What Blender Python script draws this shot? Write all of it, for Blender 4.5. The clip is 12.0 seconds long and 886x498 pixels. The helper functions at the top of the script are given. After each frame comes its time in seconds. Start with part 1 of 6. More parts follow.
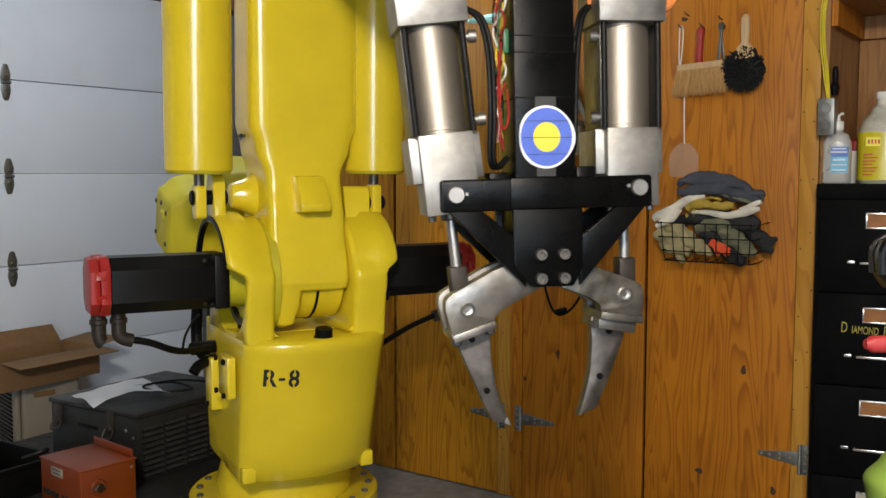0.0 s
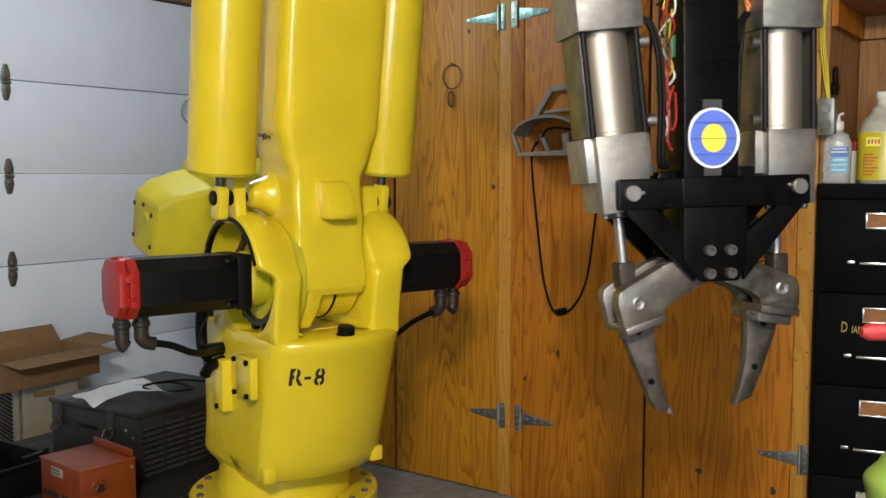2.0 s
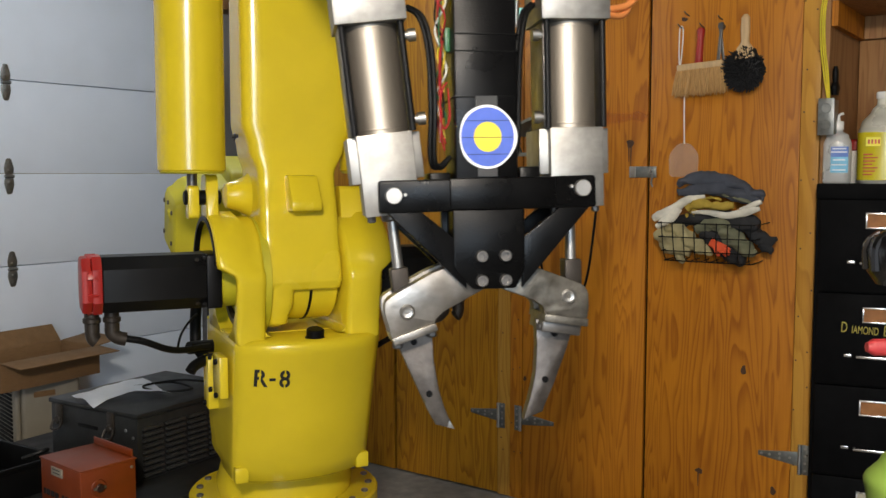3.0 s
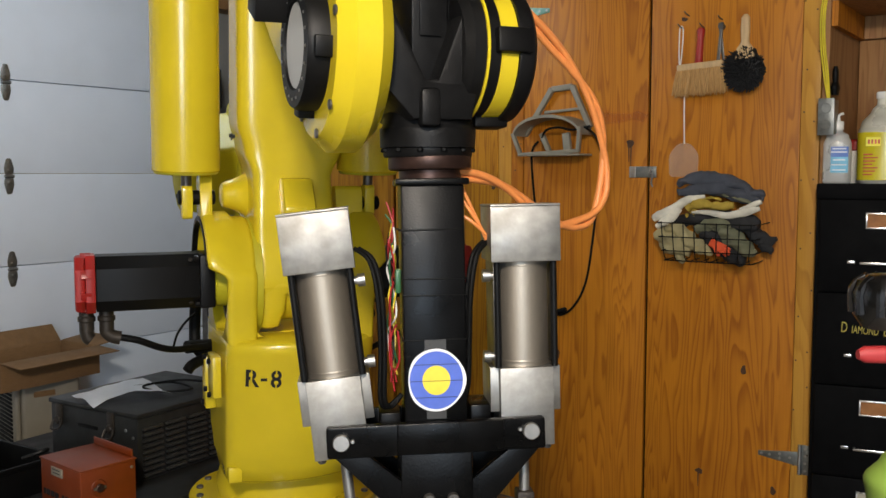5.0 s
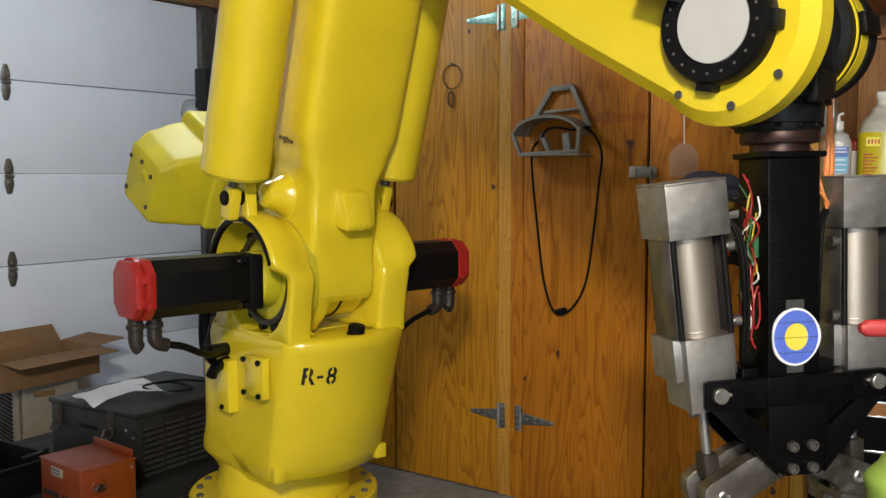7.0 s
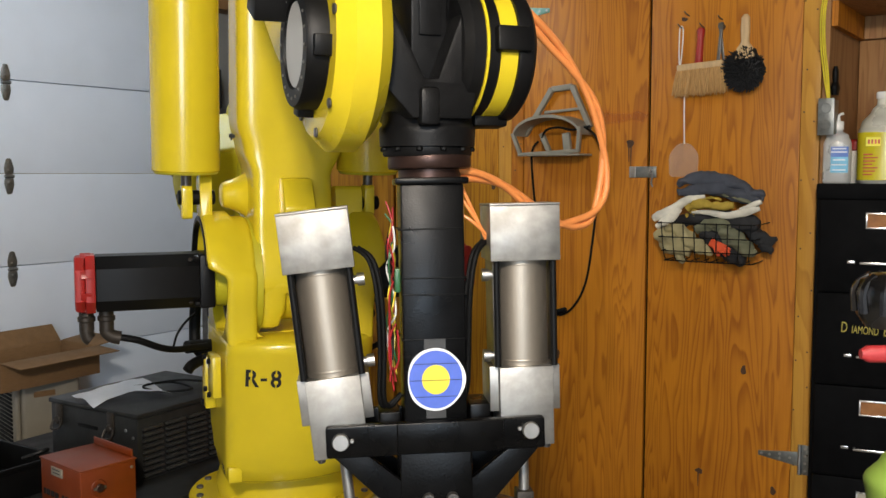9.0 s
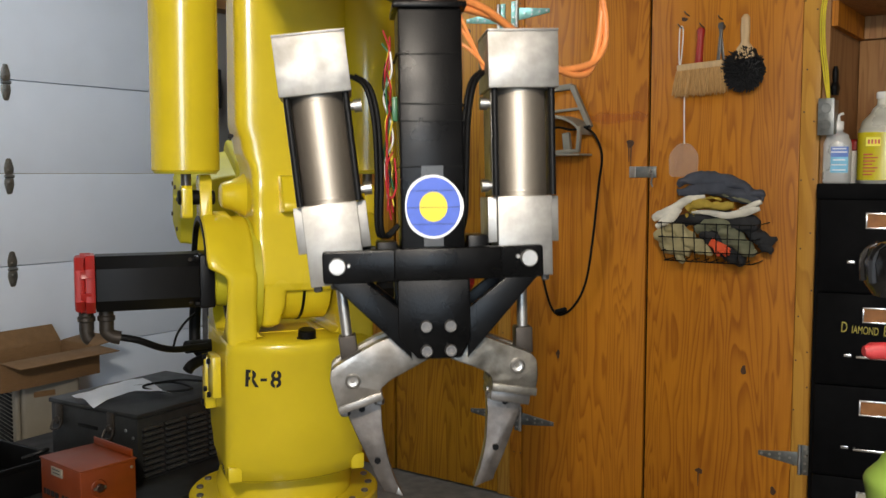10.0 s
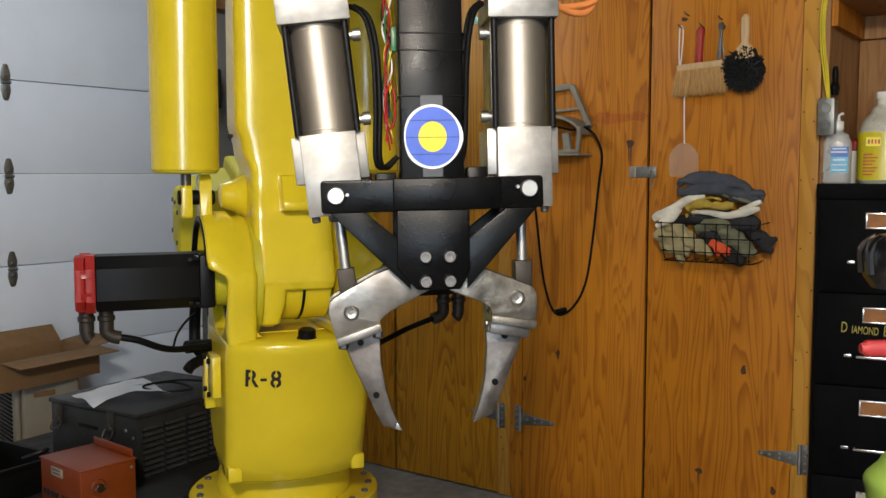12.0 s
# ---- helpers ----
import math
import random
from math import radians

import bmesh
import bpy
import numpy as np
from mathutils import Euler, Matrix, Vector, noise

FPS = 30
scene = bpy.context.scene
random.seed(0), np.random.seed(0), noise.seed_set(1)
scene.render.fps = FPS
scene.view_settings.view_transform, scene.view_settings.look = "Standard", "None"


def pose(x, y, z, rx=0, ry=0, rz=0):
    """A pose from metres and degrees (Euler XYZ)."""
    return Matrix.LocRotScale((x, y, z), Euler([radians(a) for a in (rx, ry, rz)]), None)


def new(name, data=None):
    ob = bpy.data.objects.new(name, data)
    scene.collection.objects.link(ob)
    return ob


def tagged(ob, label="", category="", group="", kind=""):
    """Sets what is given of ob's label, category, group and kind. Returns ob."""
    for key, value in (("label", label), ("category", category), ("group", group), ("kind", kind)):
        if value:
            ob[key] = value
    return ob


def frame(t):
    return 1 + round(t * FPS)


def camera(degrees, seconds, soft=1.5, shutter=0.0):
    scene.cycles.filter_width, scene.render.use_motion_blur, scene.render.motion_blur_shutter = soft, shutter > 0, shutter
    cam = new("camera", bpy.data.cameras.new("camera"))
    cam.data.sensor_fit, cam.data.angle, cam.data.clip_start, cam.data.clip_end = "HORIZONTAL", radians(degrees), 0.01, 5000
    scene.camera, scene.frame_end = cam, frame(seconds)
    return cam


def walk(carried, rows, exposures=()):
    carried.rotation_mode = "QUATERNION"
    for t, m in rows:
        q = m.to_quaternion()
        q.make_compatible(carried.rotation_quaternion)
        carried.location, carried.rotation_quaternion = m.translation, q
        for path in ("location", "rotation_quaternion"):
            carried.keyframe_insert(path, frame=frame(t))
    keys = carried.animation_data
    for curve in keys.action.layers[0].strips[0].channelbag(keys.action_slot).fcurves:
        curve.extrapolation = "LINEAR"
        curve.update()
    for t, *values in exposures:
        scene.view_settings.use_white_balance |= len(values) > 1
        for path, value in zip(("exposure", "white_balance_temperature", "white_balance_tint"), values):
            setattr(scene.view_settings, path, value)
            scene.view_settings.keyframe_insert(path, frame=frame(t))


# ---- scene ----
cam = camera(50.85, 12.0, soft=1.5, shutter=0.2)
EYE = pose(0, 0, 1.37, 90 - 4.61, 0, 0)
walk(cam, [(0.0, EYE), (12.0, EYE)], exposures=[(0.0, -0.15), (0.5, -0.06), (1.0, 0.04), (2.0, 0.07), (2.5, 0.09), (3.0, -0.12), (3.3, -0.15), (5.0, -0.15), (6.0, -0.03), (7.0, 0.0), (9.0, 0.03), (9.7, -0.06), (10.5, -0.15), (12.0, -0.15)])

# ---- light: a closed garage, lit by bare ceiling bulbs and fill from an added window behind the camera ----
world = bpy.data.worlds.new("world")
scene.world = world
world.use_nodes = True
wn = world.node_tree
sky = wn.nodes.new("ShaderNodeTexSky")
sky.sky_type = 'NISHITA'
sky.sun_disc = False
sky.sun_elevation, sky.sun_rotation = radians(35), radians(200)
wn.links.new(sky.outputs[0], wn.nodes["Background"].inputs[0])
wn.nodes["Background"].inputs[1].default_value = 0.08

# room frame: a along the plywood fronts, b into them, z up
ROOM = pose(-0.22, 4.232, 0, 0, 0, -35.54)
CEIL = 2.72


def room(a, b, z, rx=0, ry=0, rz=0):
    return ROOM @ pose(a, b, z, rx, ry, rz)


def area(name, m, sx, sy, watts, colour):
    d = bpy.data.lights.new(name, 'AREA')
    d.shape, d.size, d.size_y, d.energy, d.color = 'RECTANGLE', sx, sy, watts, colour
    ob = new(name, d)
    ob.matrix_world = m
    return ob


WARM = (1.0, 0.89, 0.76)
COOL = (0.84, 0.93, 1.0)
LAMPS = [(-0.2, -1.05, 82, COOL), (3.1, -4.2, 850, WARM)]
for a, b, watts, tint in LAMPS:
    d = bpy.data.lights.new("bulb_light", 'POINT')
    d.energy, d.color, d.shadow_soft_size = watts, tint, 0.11
    new("bulb_light", d).matrix_world = room(a, b, CEIL - 0.26)
# Added fill: an unseen window behind the camera brightens the metal fronts.
area("added_window_fill", room(4.7, -6.2, 1.75, 90, 0, 0), 1.6, 1.2, 108, (0.66, 0.82, 1.0))

# ---- materials ----


def material(name, colour, rough=0.5, metal=0.0, coat=0.0, noise_scale=30, vary=0.12, bump=0.0, bump_scale=200, spec=0.5,
             rough_vary=0.1, stain=0.0, stain_colour=(0.05, 0.04, 0.03), stain_scale=3, alpha=None, transmission=0.0, obj_vary=0.0, stretch=(1, 1, 1)):
    m = bpy.data.materials.new(name)
    m.use_nodes = True
    nt = m.node_tree
    N, L = nt.nodes, nt.links
    p = N["Principled BSDF"]
    tc = N.new("ShaderNodeTexCoord")
    mp = N.new("ShaderNodeMapping")
    mp.inputs["Scale"].default_value = stretch
    L.new(tc.outputs["Object"], mp.inputs[0])
    n1 = N.new("ShaderNodeTexNoise")
    n1.inputs["Scale"].default_value, n1.inputs["Detail"].default_value = noise_scale, 6
    L.new(mp.outputs[0], n1.inputs["Vector"])
    ramp = N.new("ShaderNodeMapRange")
    ramp.inputs["From Min"].default_value, ramp.inputs["From Max"].default_value = 0.3, 0.7
    ramp.inputs["To Min"].default_value, ramp.inputs["To Max"].default_value = 1 - vary, 1 + vary
    L.new(n1.outputs[0], ramp.inputs[0])
    mul = N.new("ShaderNodeVectorMath")
    mul.operation = 'SCALE'
    mul.inputs[0].default_value = colour
    L.new(ramp.outputs[0], mul.inputs["Scale"])
    col = mul.outputs[0]
    if obj_vary:
        oi = N.new("ShaderNodeObjectInfo")
        r2 = N.new("ShaderNodeMapRange")
        r2.inputs["To Min"].default_value, r2.inputs["To Max"].default_value = 1 - obj_vary, 1 + obj_vary
        L.new(oi.outputs["Random"], r2.inputs[0])
        m2 = N.new("ShaderNodeVectorMath")
        m2.operation = 'SCALE'
        L.new(col, m2.inputs[0])
        L.new(r2.outputs[0], m2.inputs["Scale"])
        col = m2.outputs[0]
    if stain:
        n2 = N.new("ShaderNodeTexNoise")
        n2.inputs["Scale"].default_value, n2.inputs["Detail"].default_value = stain_scale, 8
        L.new(tc.outputs["Object"], n2.inputs["Vector"])
        r3 = N.new("ShaderNodeMapRange")
        r3.inputs["From Min"].default_value, r3.inputs["From Max"].default_value = 0.52, 0.75
        r3.inputs["To Max"].default_value = stain
        L.new(n2.outputs[0], r3.inputs[0])
        mx = N.new("ShaderNodeMix")
        mx.data_type = 'RGBA'
        L.new(r3.outputs[0], mx.inputs["Factor"])
        L.new(col, mx.inputs["A"])
        mx.inputs["B"].default_value = (*stain_colour, 1)
        col = mx.outputs["Result"]
    L.new(col, p.inputs["Base Color"])
    rr = N.new("ShaderNodeMapRange")
    rr.inputs["From Min"].default_value, rr.inputs["From Max"].default_value = 0.3, 0.7
    rr.inputs["To Min"].default_value, rr.inputs["To Max"].default_value = max(0.02, rough - rough_vary), min(1, rough + rough_vary)
    n3 = N.new("ShaderNodeTexNoise")
    n3.inputs["Scale"].default_value, n3.inputs["Detail"].default_value = noise_scale * 0.3, 5
    L.new(mp.outputs[0], n3.inputs["Vector"])
    L.new(n3.outputs[0], rr.inputs[0])
    L.new(rr.outputs[0], p.inputs["Roughness"])
    p.inputs["Metallic"].default_value = metal
    p.inputs["Specular IOR Level"].default_value = spec
    p.inputs["Coat Weight"].default_value = coat
    p.inputs["Coat Roughness"].default_value = 0.12
    p.inputs["Transmission Weight"].default_value = transmission
    if alpha is not None:
        p.inputs["Alpha"].default_value = alpha
    if bump:
        nb = N.new("ShaderNodeTexNoise")
        nb.inputs["Scale"].default_value, nb.inputs["Detail"].default_value = bump_scale, 4
        L.new(mp.outputs[0], nb.inputs["Vector"])
        bp = N.new("ShaderNodeBump")
        bp.inputs["Strength"].default_value, bp.inputs["Distance"].default_value = bump, 0.002
        L.new(nb.outputs[0], bp.inputs["Height"])
        L.new(bp.outputs[0], p.inputs["Normal"])
    return m


def plywood(name, light, dark, rough=0.47):
    """Rotary-cut fir: wavy cathedral grain running upright, with fine pores and a few knots."""
    m = bpy.data.materials.new(name)
    m.use_nodes = True
    nt = m.node_tree
    N, L = nt.nodes, nt.links
    p = N["Principled BSDF"]
    tc = N.new("ShaderNodeTexCoord")
    oi = N.new("ShaderNodeObjectInfo")
    add = N.new("ShaderNodeVectorMath")
    add.operation = 'MULTIPLY_ADD'
    cmb = N.new("ShaderNodeCombineXYZ")
    for i in range(3):
        L.new(oi.outputs["Random"], cmb.inputs[i])
    L.new(cmb.outputs[0], add.inputs[0])
    add.inputs[1].default_value = (7, 7, 13)
    L.new(tc.outputs["Object"], add.inputs[2])
    # slow warp, then rings of a field stretched along the height
    mp = N.new("ShaderNodeMapping")
    mp.inputs["Scale"].default_value = (3.8, 1.0, 0.36)
    L.new(add.outputs[0], mp.inputs[0])
    n1 = N.new("ShaderNodeTexNoise")
    n1.inputs["Scale"].default_value, n1.inputs["Detail"].default_value, n1.inputs["Roughness"].default_value = 1.5, 3.0, 0.5
    n1.inputs["Distortion"].default_value = 0.5
    L.new(mp.outputs[0], n1.inputs["Vector"])
    rings = N.new("ShaderNodeMath")
    rings.operation = 'MULTIPLY'
    rings.inputs[1].default_value = 24.0
    L.new(n1.outputs[0], rings.inputs[0])
    fr = N.new("ShaderNodeMath")
    fr.operation = 'FRACT'
    L.new(rings.outputs[0], fr.inputs[0])
    r1 = N.new("ShaderNodeValToRGB")
    r1.color_ramp.elements[0].position, r1.color_ramp.elements[0].color = 0.0, (0.0, 0.0, 0.0, 1)
    r1.color_ramp.elements[1].position, r1.color_ramp.elements[1].color = 1.0, (0.05, 0.05, 0.05, 1)
    for pos, val in ((0.45, 0.12), (0.8, 0.75), (0.9, 0.85)):
        e = r1.color_ramp.elements.new(pos)
        e.color = (val, val, val, 1)
    L.new(fr.outputs[0], r1.inputs[0])
    # fine pores
    mp2 = N.new("ShaderNodeMapping")
    mp2.inputs["Scale"].default_value = (220, 60, 7)
    L.new(add.outputs[0], mp2.inputs[0])
    n2 = N.new("ShaderNodeTexNoise")
    n2.inputs["Scale"].default_value, n2.inputs["Detail"].default_value = 1.0, 4
    L.new(mp2.outputs[0], n2.inputs["Vector"])
    # broad stain of the varnish
    n3 = N.new("ShaderNodeTexNoise")
    n3.inputs["Scale"].default_value, n3.inputs["Detail"].default_value = 2.2, 5
    L.new(add.outputs[0], n3.inputs["Vector"])
    s1 = N.new("ShaderNodeMath")
    s1.operation = 'MULTIPLY_ADD'
    s1.inputs[1].default_value, s1.inputs[2].default_value = 0.5, -0.12
    L.new(n2.outputs[0], s1.inputs[0])
    s2 = N.new("ShaderNodeMath")
    s2.operation = 'MULTIPLY_ADD'
    s2.inputs[1].default_value = 0.58
    L.new(r1.outputs[0], s2.inputs[0])
    L.new(s1.outputs[0], s2.inputs[2])
    s3 = N.new("ShaderNodeMath")
    s3.operation = 'MULTIPLY_ADD'
    s3.inputs[1].default_value = 0.62
    s3.use_clamp = True
    L.new(n3.outputs[0], s3.inputs[0])
    L.new(s2.outputs[0], s3.inputs[2])
    sub = N.new("ShaderNodeMath")
    sub.operation = 'SUBTRACT'
    sub.use_clamp = True
    sub.inputs[1].default_value = 0.2
    L.new(s3.outputs[0], sub.inputs[0])
    mx = N.new("ShaderNodeMix")
    mx.data_type = 'RGBA'
    mx.inputs["A"].default_value, mx.inputs["B"].default_value = (*light, 1), (*dark, 1)
    L.new(sub.outputs[0], mx.inputs["Factor"])
    vo = N.new("ShaderNodeTexVoronoi")
    vo.inputs["Scale"].default_value = 2.6
    mp3 = N.new("ShaderNodeMapping")
    mp3.inputs["Scale"].default_value = (1.0, 0.0, 0.75)
    L.new(add.outputs[0], mp3.inputs[0])
    L.new(mp3.outputs[0], vo.inputs["Vector"])
    kr = N.new("ShaderNodeMapRange")
    kr.inputs["From Min"].default_value, kr.inputs["From Max"].default_value = 0.022, 0.05
    kr.inputs["To Min"].default_value, kr.inputs["To Max"].default_value = 0.85, 0.0
    L.new(vo.outputs["Distance"], kr.inputs[0])
    mk = N.new("ShaderNodeMix")
    mk.data_type = 'RGBA'
    L.new(kr.outputs[0], mk.inputs["Factor"])
    L.new(mx.outputs["Result"], mk.inputs["A"])
    mk.inputs["B"].default_value = (0.045, 0.017, 0.006, 1)
    L.new(mk.outputs["Result"], p.inputs["Base Color"])
    p.inputs["Specular IOR Level"].default_value = 0.28
    rr = N.new("ShaderNodeMapRange")
    rr.inputs["To Min"].default_value, rr.inputs["To Max"].default_value = rough - 0.08, rough + 0.14
    L.new(n3.outputs[0], rr.inputs[0])
    L.new(rr.outputs[0], p.inputs["Roughness"])
    bp = N.new("ShaderNodeBump")
    bp.inputs["Strength"].default_value, bp.inputs["Distance"].default_value = 0.25, 0.0012
    L.new(s2.outputs[0], bp.inputs["Height"])
    L.new(bp.outputs[0], p.inputs["Normal"])
    return m


def shine(name, colour, power):
    m = bpy.data.materials.new(name)
    m.use_nodes = True
    p = m.node_tree.nodes["Principled BSDF"]
    p.inputs["Base Color"].default_value = (*colour, 1)
    p.inputs["Emission Color"].default_value = (*colour, 1)
    p.inputs["Emission Strength"].default_value = power
    return m


YELLOW = material("yellow_paint", (0.70, 0.545, 0.020), 0.24, coat=0.3, noise_scale=6, vary=0.05, bump=0.06, bump_scale=90, rough_vary=0.06, stain=0.12, stain_colour=(0.42, 0.29, 0.02), stain_scale=5)
# Worn yellow, also darkened for the shade on recessed and rear parts.
YELLOW_WORN_SHADED = material("yellow_paint_worn_shaded", (0.50, 0.44, 0.012), 0.6, coat=0.0, noise_scale=8, vary=0.08, bump=0.08, bump_scale=90, stain=0.35, stain_colour=(0.3, 0.25, 0.04), stain_scale=6)
BLACK = material("black_enamel", (0.0022, 0.0022, 0.0024), 0.32, noise_scale=40, vary=0.3, bump=0.16, bump_scale=300, rough_vary=0.10, spec=0.14)
BLACK_SMOOTH = material("black_motor_paint", (0.004, 0.004, 0.0043), 0.46, noise_scale=14, vary=0.25, bump=0.05, bump_scale=300, spec=0.2)
CAST_BLACK = material("black_cast_iron", (0.006, 0.006, 0.0063), 0.46, noise_scale=60, vary=0.3, bump=0.25, bump_scale=500, spec=0.2)
RUBBER = material("black_rubber", (0.004, 0.004, 0.004), 0.5, noise_scale=30, vary=0.2, spec=0.12)
RED = material("red_plastic", (0.33, 0.013, 0.010), 0.46, noise_scale=14, vary=0.12, stain=0.3, stain_colour=(0.25, 0.02, 0.015), stain_scale=14)
ALU = material("machined_aluminium", (0.37, 0.358, 0.335), 0.55, metal=1.0, noise_scale=46, vary=0.16, bump=0.06, bump_scale=420, rough_vary=0.14, stain=0.6, stain_colour=(0.20, 0.185, 0.155), stain_scale=22)
BARREL = material("brushed_steel_barrel", (0.40, 0.355, 0.295), 0.5, metal=0.9, noise_scale=10, vary=0.10, stretch=(1, 1, 0.5), bump=0.05, bump_scale=60, stain=0.4, stain_colour=(0.24, 0.205, 0.155), stain_scale=9)
STEEL = material("ground_steel", (0.29, 0.268, 0.24), 0.45, metal=1.0, noise_scale=30, vary=0.25, bump=0.2, bump_scale=120, rough_vary=0.16, stain=0.6, stain_colour=(0.17, 0.145, 0.12), stain_scale=22)
BLADE = material("dark_worn_steel", (0.175, 0.155, 0.14), 0.45, metal=1.0, noise_scale=36, vary=0.3, bump=0.2, bump_scale=150, rough_vary=0.16, stain=0.6, stain_colour=(0.11, 0.09, 0.075), stain_scale=26)
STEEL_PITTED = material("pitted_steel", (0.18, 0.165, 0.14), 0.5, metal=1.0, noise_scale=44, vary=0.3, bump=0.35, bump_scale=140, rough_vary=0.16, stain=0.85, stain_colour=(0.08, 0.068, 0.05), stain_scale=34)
BRIGHT = material("bright_steel", (0.46, 0.45, 0.43), 0.4, metal=1.0, noise_scale=40, vary=0.1)
DARK_STEEL = material("oily_steel", (0.16, 0.15, 0.14), 0.42, metal=0.8, noise_scale=30, vary=0.25)
FITTING = material("oily_fitting", (0.045, 0.037, 0.03), 0.45, metal=0.5, noise_scale=30, vary=0.3)
BROWN_STEEL = material("browned_steel", (0.055, 0.030, 0.024), 0.42, metal=0.7, noise_scale=30, vary=0.25)
ZINC = material("zinc_hinge", (0.27, 0.285, 0.28), 0.4, metal=0.9, noise_scale=60, vary=0.2, stain=0.4, stain_colour=(0.2, 0.2, 0.18), stain_scale=30)
GREEN_ZINC = material("green_zinc_hinge", (0.22, 0.42, 0.36), 0.4, metal=0.6, noise_scale=60, vary=0.2)
PLY_OLD = plywood("plywood_amber", (0.53, 0.242, 0.011), (0.19, 0.056, 0.003))
PLY_NEW = plywood("plywood_orange", (0.52, 0.197, 0.011), (0.22, 0.059, 0.003))
PINE = plywood("pine_board", (0.55, 0.285, 0.045), (0.34, 0.145, 0.018), 0.42)
PLY_RAW = plywood("plywood_inside", (0.36, 0.19, 0.075), (0.2, 0.09, 0.03), 0.55)
GARAGE = material("garage_panel_paint", (0.74, 0.80, 0.90), 0.45, noise_scale=4, vary=0.03, bump=0.12, bump_scale=120, stain=0.12, stain_colour=(0.5, 0.5, 0.5), stain_scale=2)
PLASTER = material("painted_wall", (0.22, 0.21, 0.195), 0.8, noise_scale=5, vary=0.05, bump=0.2, bump_scale=80)
CONCRETE = material("concrete_floor", (0.17, 0.157, 0.135), 0.75, noise_scale=18, vary=0.25, bump=0.4, bump_scale=150, stain=0.5, stain_colour=(0.10, 0.09, 0.075), stain_scale=4)
CARD = material("cardboard", (0.19, 0.105, 0.043), 0.85, noise_scale=40, vary=0.1, stretch=(1, 1, 6), bump=0.1)
BEIGE = material("beige_plastic", (0.25, 0.225, 0.18), 0.5, noise_scale=12, vary=0.06)
GREY_BOX = material("dark_grey_enamel", (0.017, 0.018, 0.018), 0.42, spec=0.25, noise_scale=30, vary=0.2, bump=0.1, stain=0.3, stain_colour=(0.035, 0.033, 0.03), stain_scale=7)
ORANGE = material("orange_enamel", (0.175, 0.029, 0.003), 0.42, noise_scale=16, vary=0.12, stain=0.4, stain_colour=(0.13, 0.03, 0.015), stain_scale=8)
CABINET = material("black_cabinet_enamel", (0.0035, 0.0035, 0.0038), 0.6, noise_scale=30, vary=0.25, bump=0.08, spec=0.04)
PAPER = material("white_paper", (0.86, 0.88, 0.92), 0.8, noise_scale=20, vary=0.03)
BLUE_INK = material("blue_print", (0.09, 0.16, 0.62), 0.7, noise_scale=60, vary=0.06)
YELLOW_INK = material("yellow_print", (0.83, 0.68, 0.07), 0.7, noise_scale=60, vary=0.05)
INK = material("black_stencil", (0.012, 0.012, 0.012), 0.6, noise_scale=60, vary=0.3)
TAPE = material("clear_grey_tape", (0.055, 0.055, 0.055), 0.3, noise_scale=40, vary=0.1)
ORANGE_HOSE = material("orange_hose", (0.78, 0.27, 0.075), 0.4, noise_scale=40, vary=0.08)
WHITE_PLASTIC = material("white_plastic", (0.72, 0.70, 0.65), 0.45, noise_scale=30, vary=0.05)
DISC_WHITE = material("milky_cover", (0.46, 0.465, 0.45), 0.4, noise_scale=10, vary=0.04)
# ---- mesh helpers ----


def part(name, bm, mat, parent=None, label="", m=None, angle=38):
    me = bpy.data.meshes.new(name)
    bmesh.ops.recalc_face_normals(bm, faces=bm.faces)
    bm.to_mesh(me)
    bm.free()
    for p in me.polygons:
        p.use_smooth = True
    me.set_sharp_from_angle(angle=radians(angle))
    me.materials.append(mat)
    ob = new(name, me)
    if parent:
        ob.parent = parent
    if m is not None:
        ob.matrix_basis = m
    if label:
        ob["label"] = label
    return ob


def thing(name, m, label, category, group="", kind=""):
    ob = new(name)
    ob.empty_display_size = 0.1
    ob.matrix_basis = m
    return tagged(ob, label, category, group, kind)


def merge(bm, other, m=None):
    if m is not None:
        other.transform(m)
    me = bpy.data.meshes.new("tmp")
    other.to_mesh(me)
    other.free()
    bm.from_mesh(me)
    bpy.data.meshes.remove(me)
    return bm


def box(x0, x1, y0, y1, z0, z1, bevel=0.0, seg=2, bm=None, m=None):
    b = bmesh.new()
    bmesh.ops.create_cube(b, size=1, matrix=Matrix.Translation(((x0 + x1) / 2, (y0 + y1) / 2, (z0 + z1) / 2)) @ Matrix.Diagonal((x1 - x0, y1 - y0, z1 - z0, 1)))
    if bevel:
        bmesh.ops.bevel(b, geom=b.edges[:], offset=bevel, segments=seg, profile=0.5, affect='EDGES')
    return merge(bm if bm is not None else bmesh.new(), b, m)


def prism(pts, y0, y1, bevel=0.0, bm=None, m=None, seg=2):
    """An outline in x and z, drawn from y0 to y1."""
    b = bmesh.new()
    vs = [b.verts.new((x, y0, z)) for x, z in pts]
    f = b.faces.new(vs)
    r = bmesh.ops.extrude_face_region(b, geom=[f])
    for v in r["geom"]:
        if isinstance(v, bmesh.types.BMVert):
            v.co.y = y1
    if bevel:
        es = [e for e in b.edges if abs(e.verts[0].co.y - e.verts[1].co.y) < 1e-6]
        bmesh.ops.bevel(b, geom=es, offset=bevel, segments=seg, profile=0.5, affect='EDGES')
    return merge(bm if bm is not None else bmesh.new(), b, m)


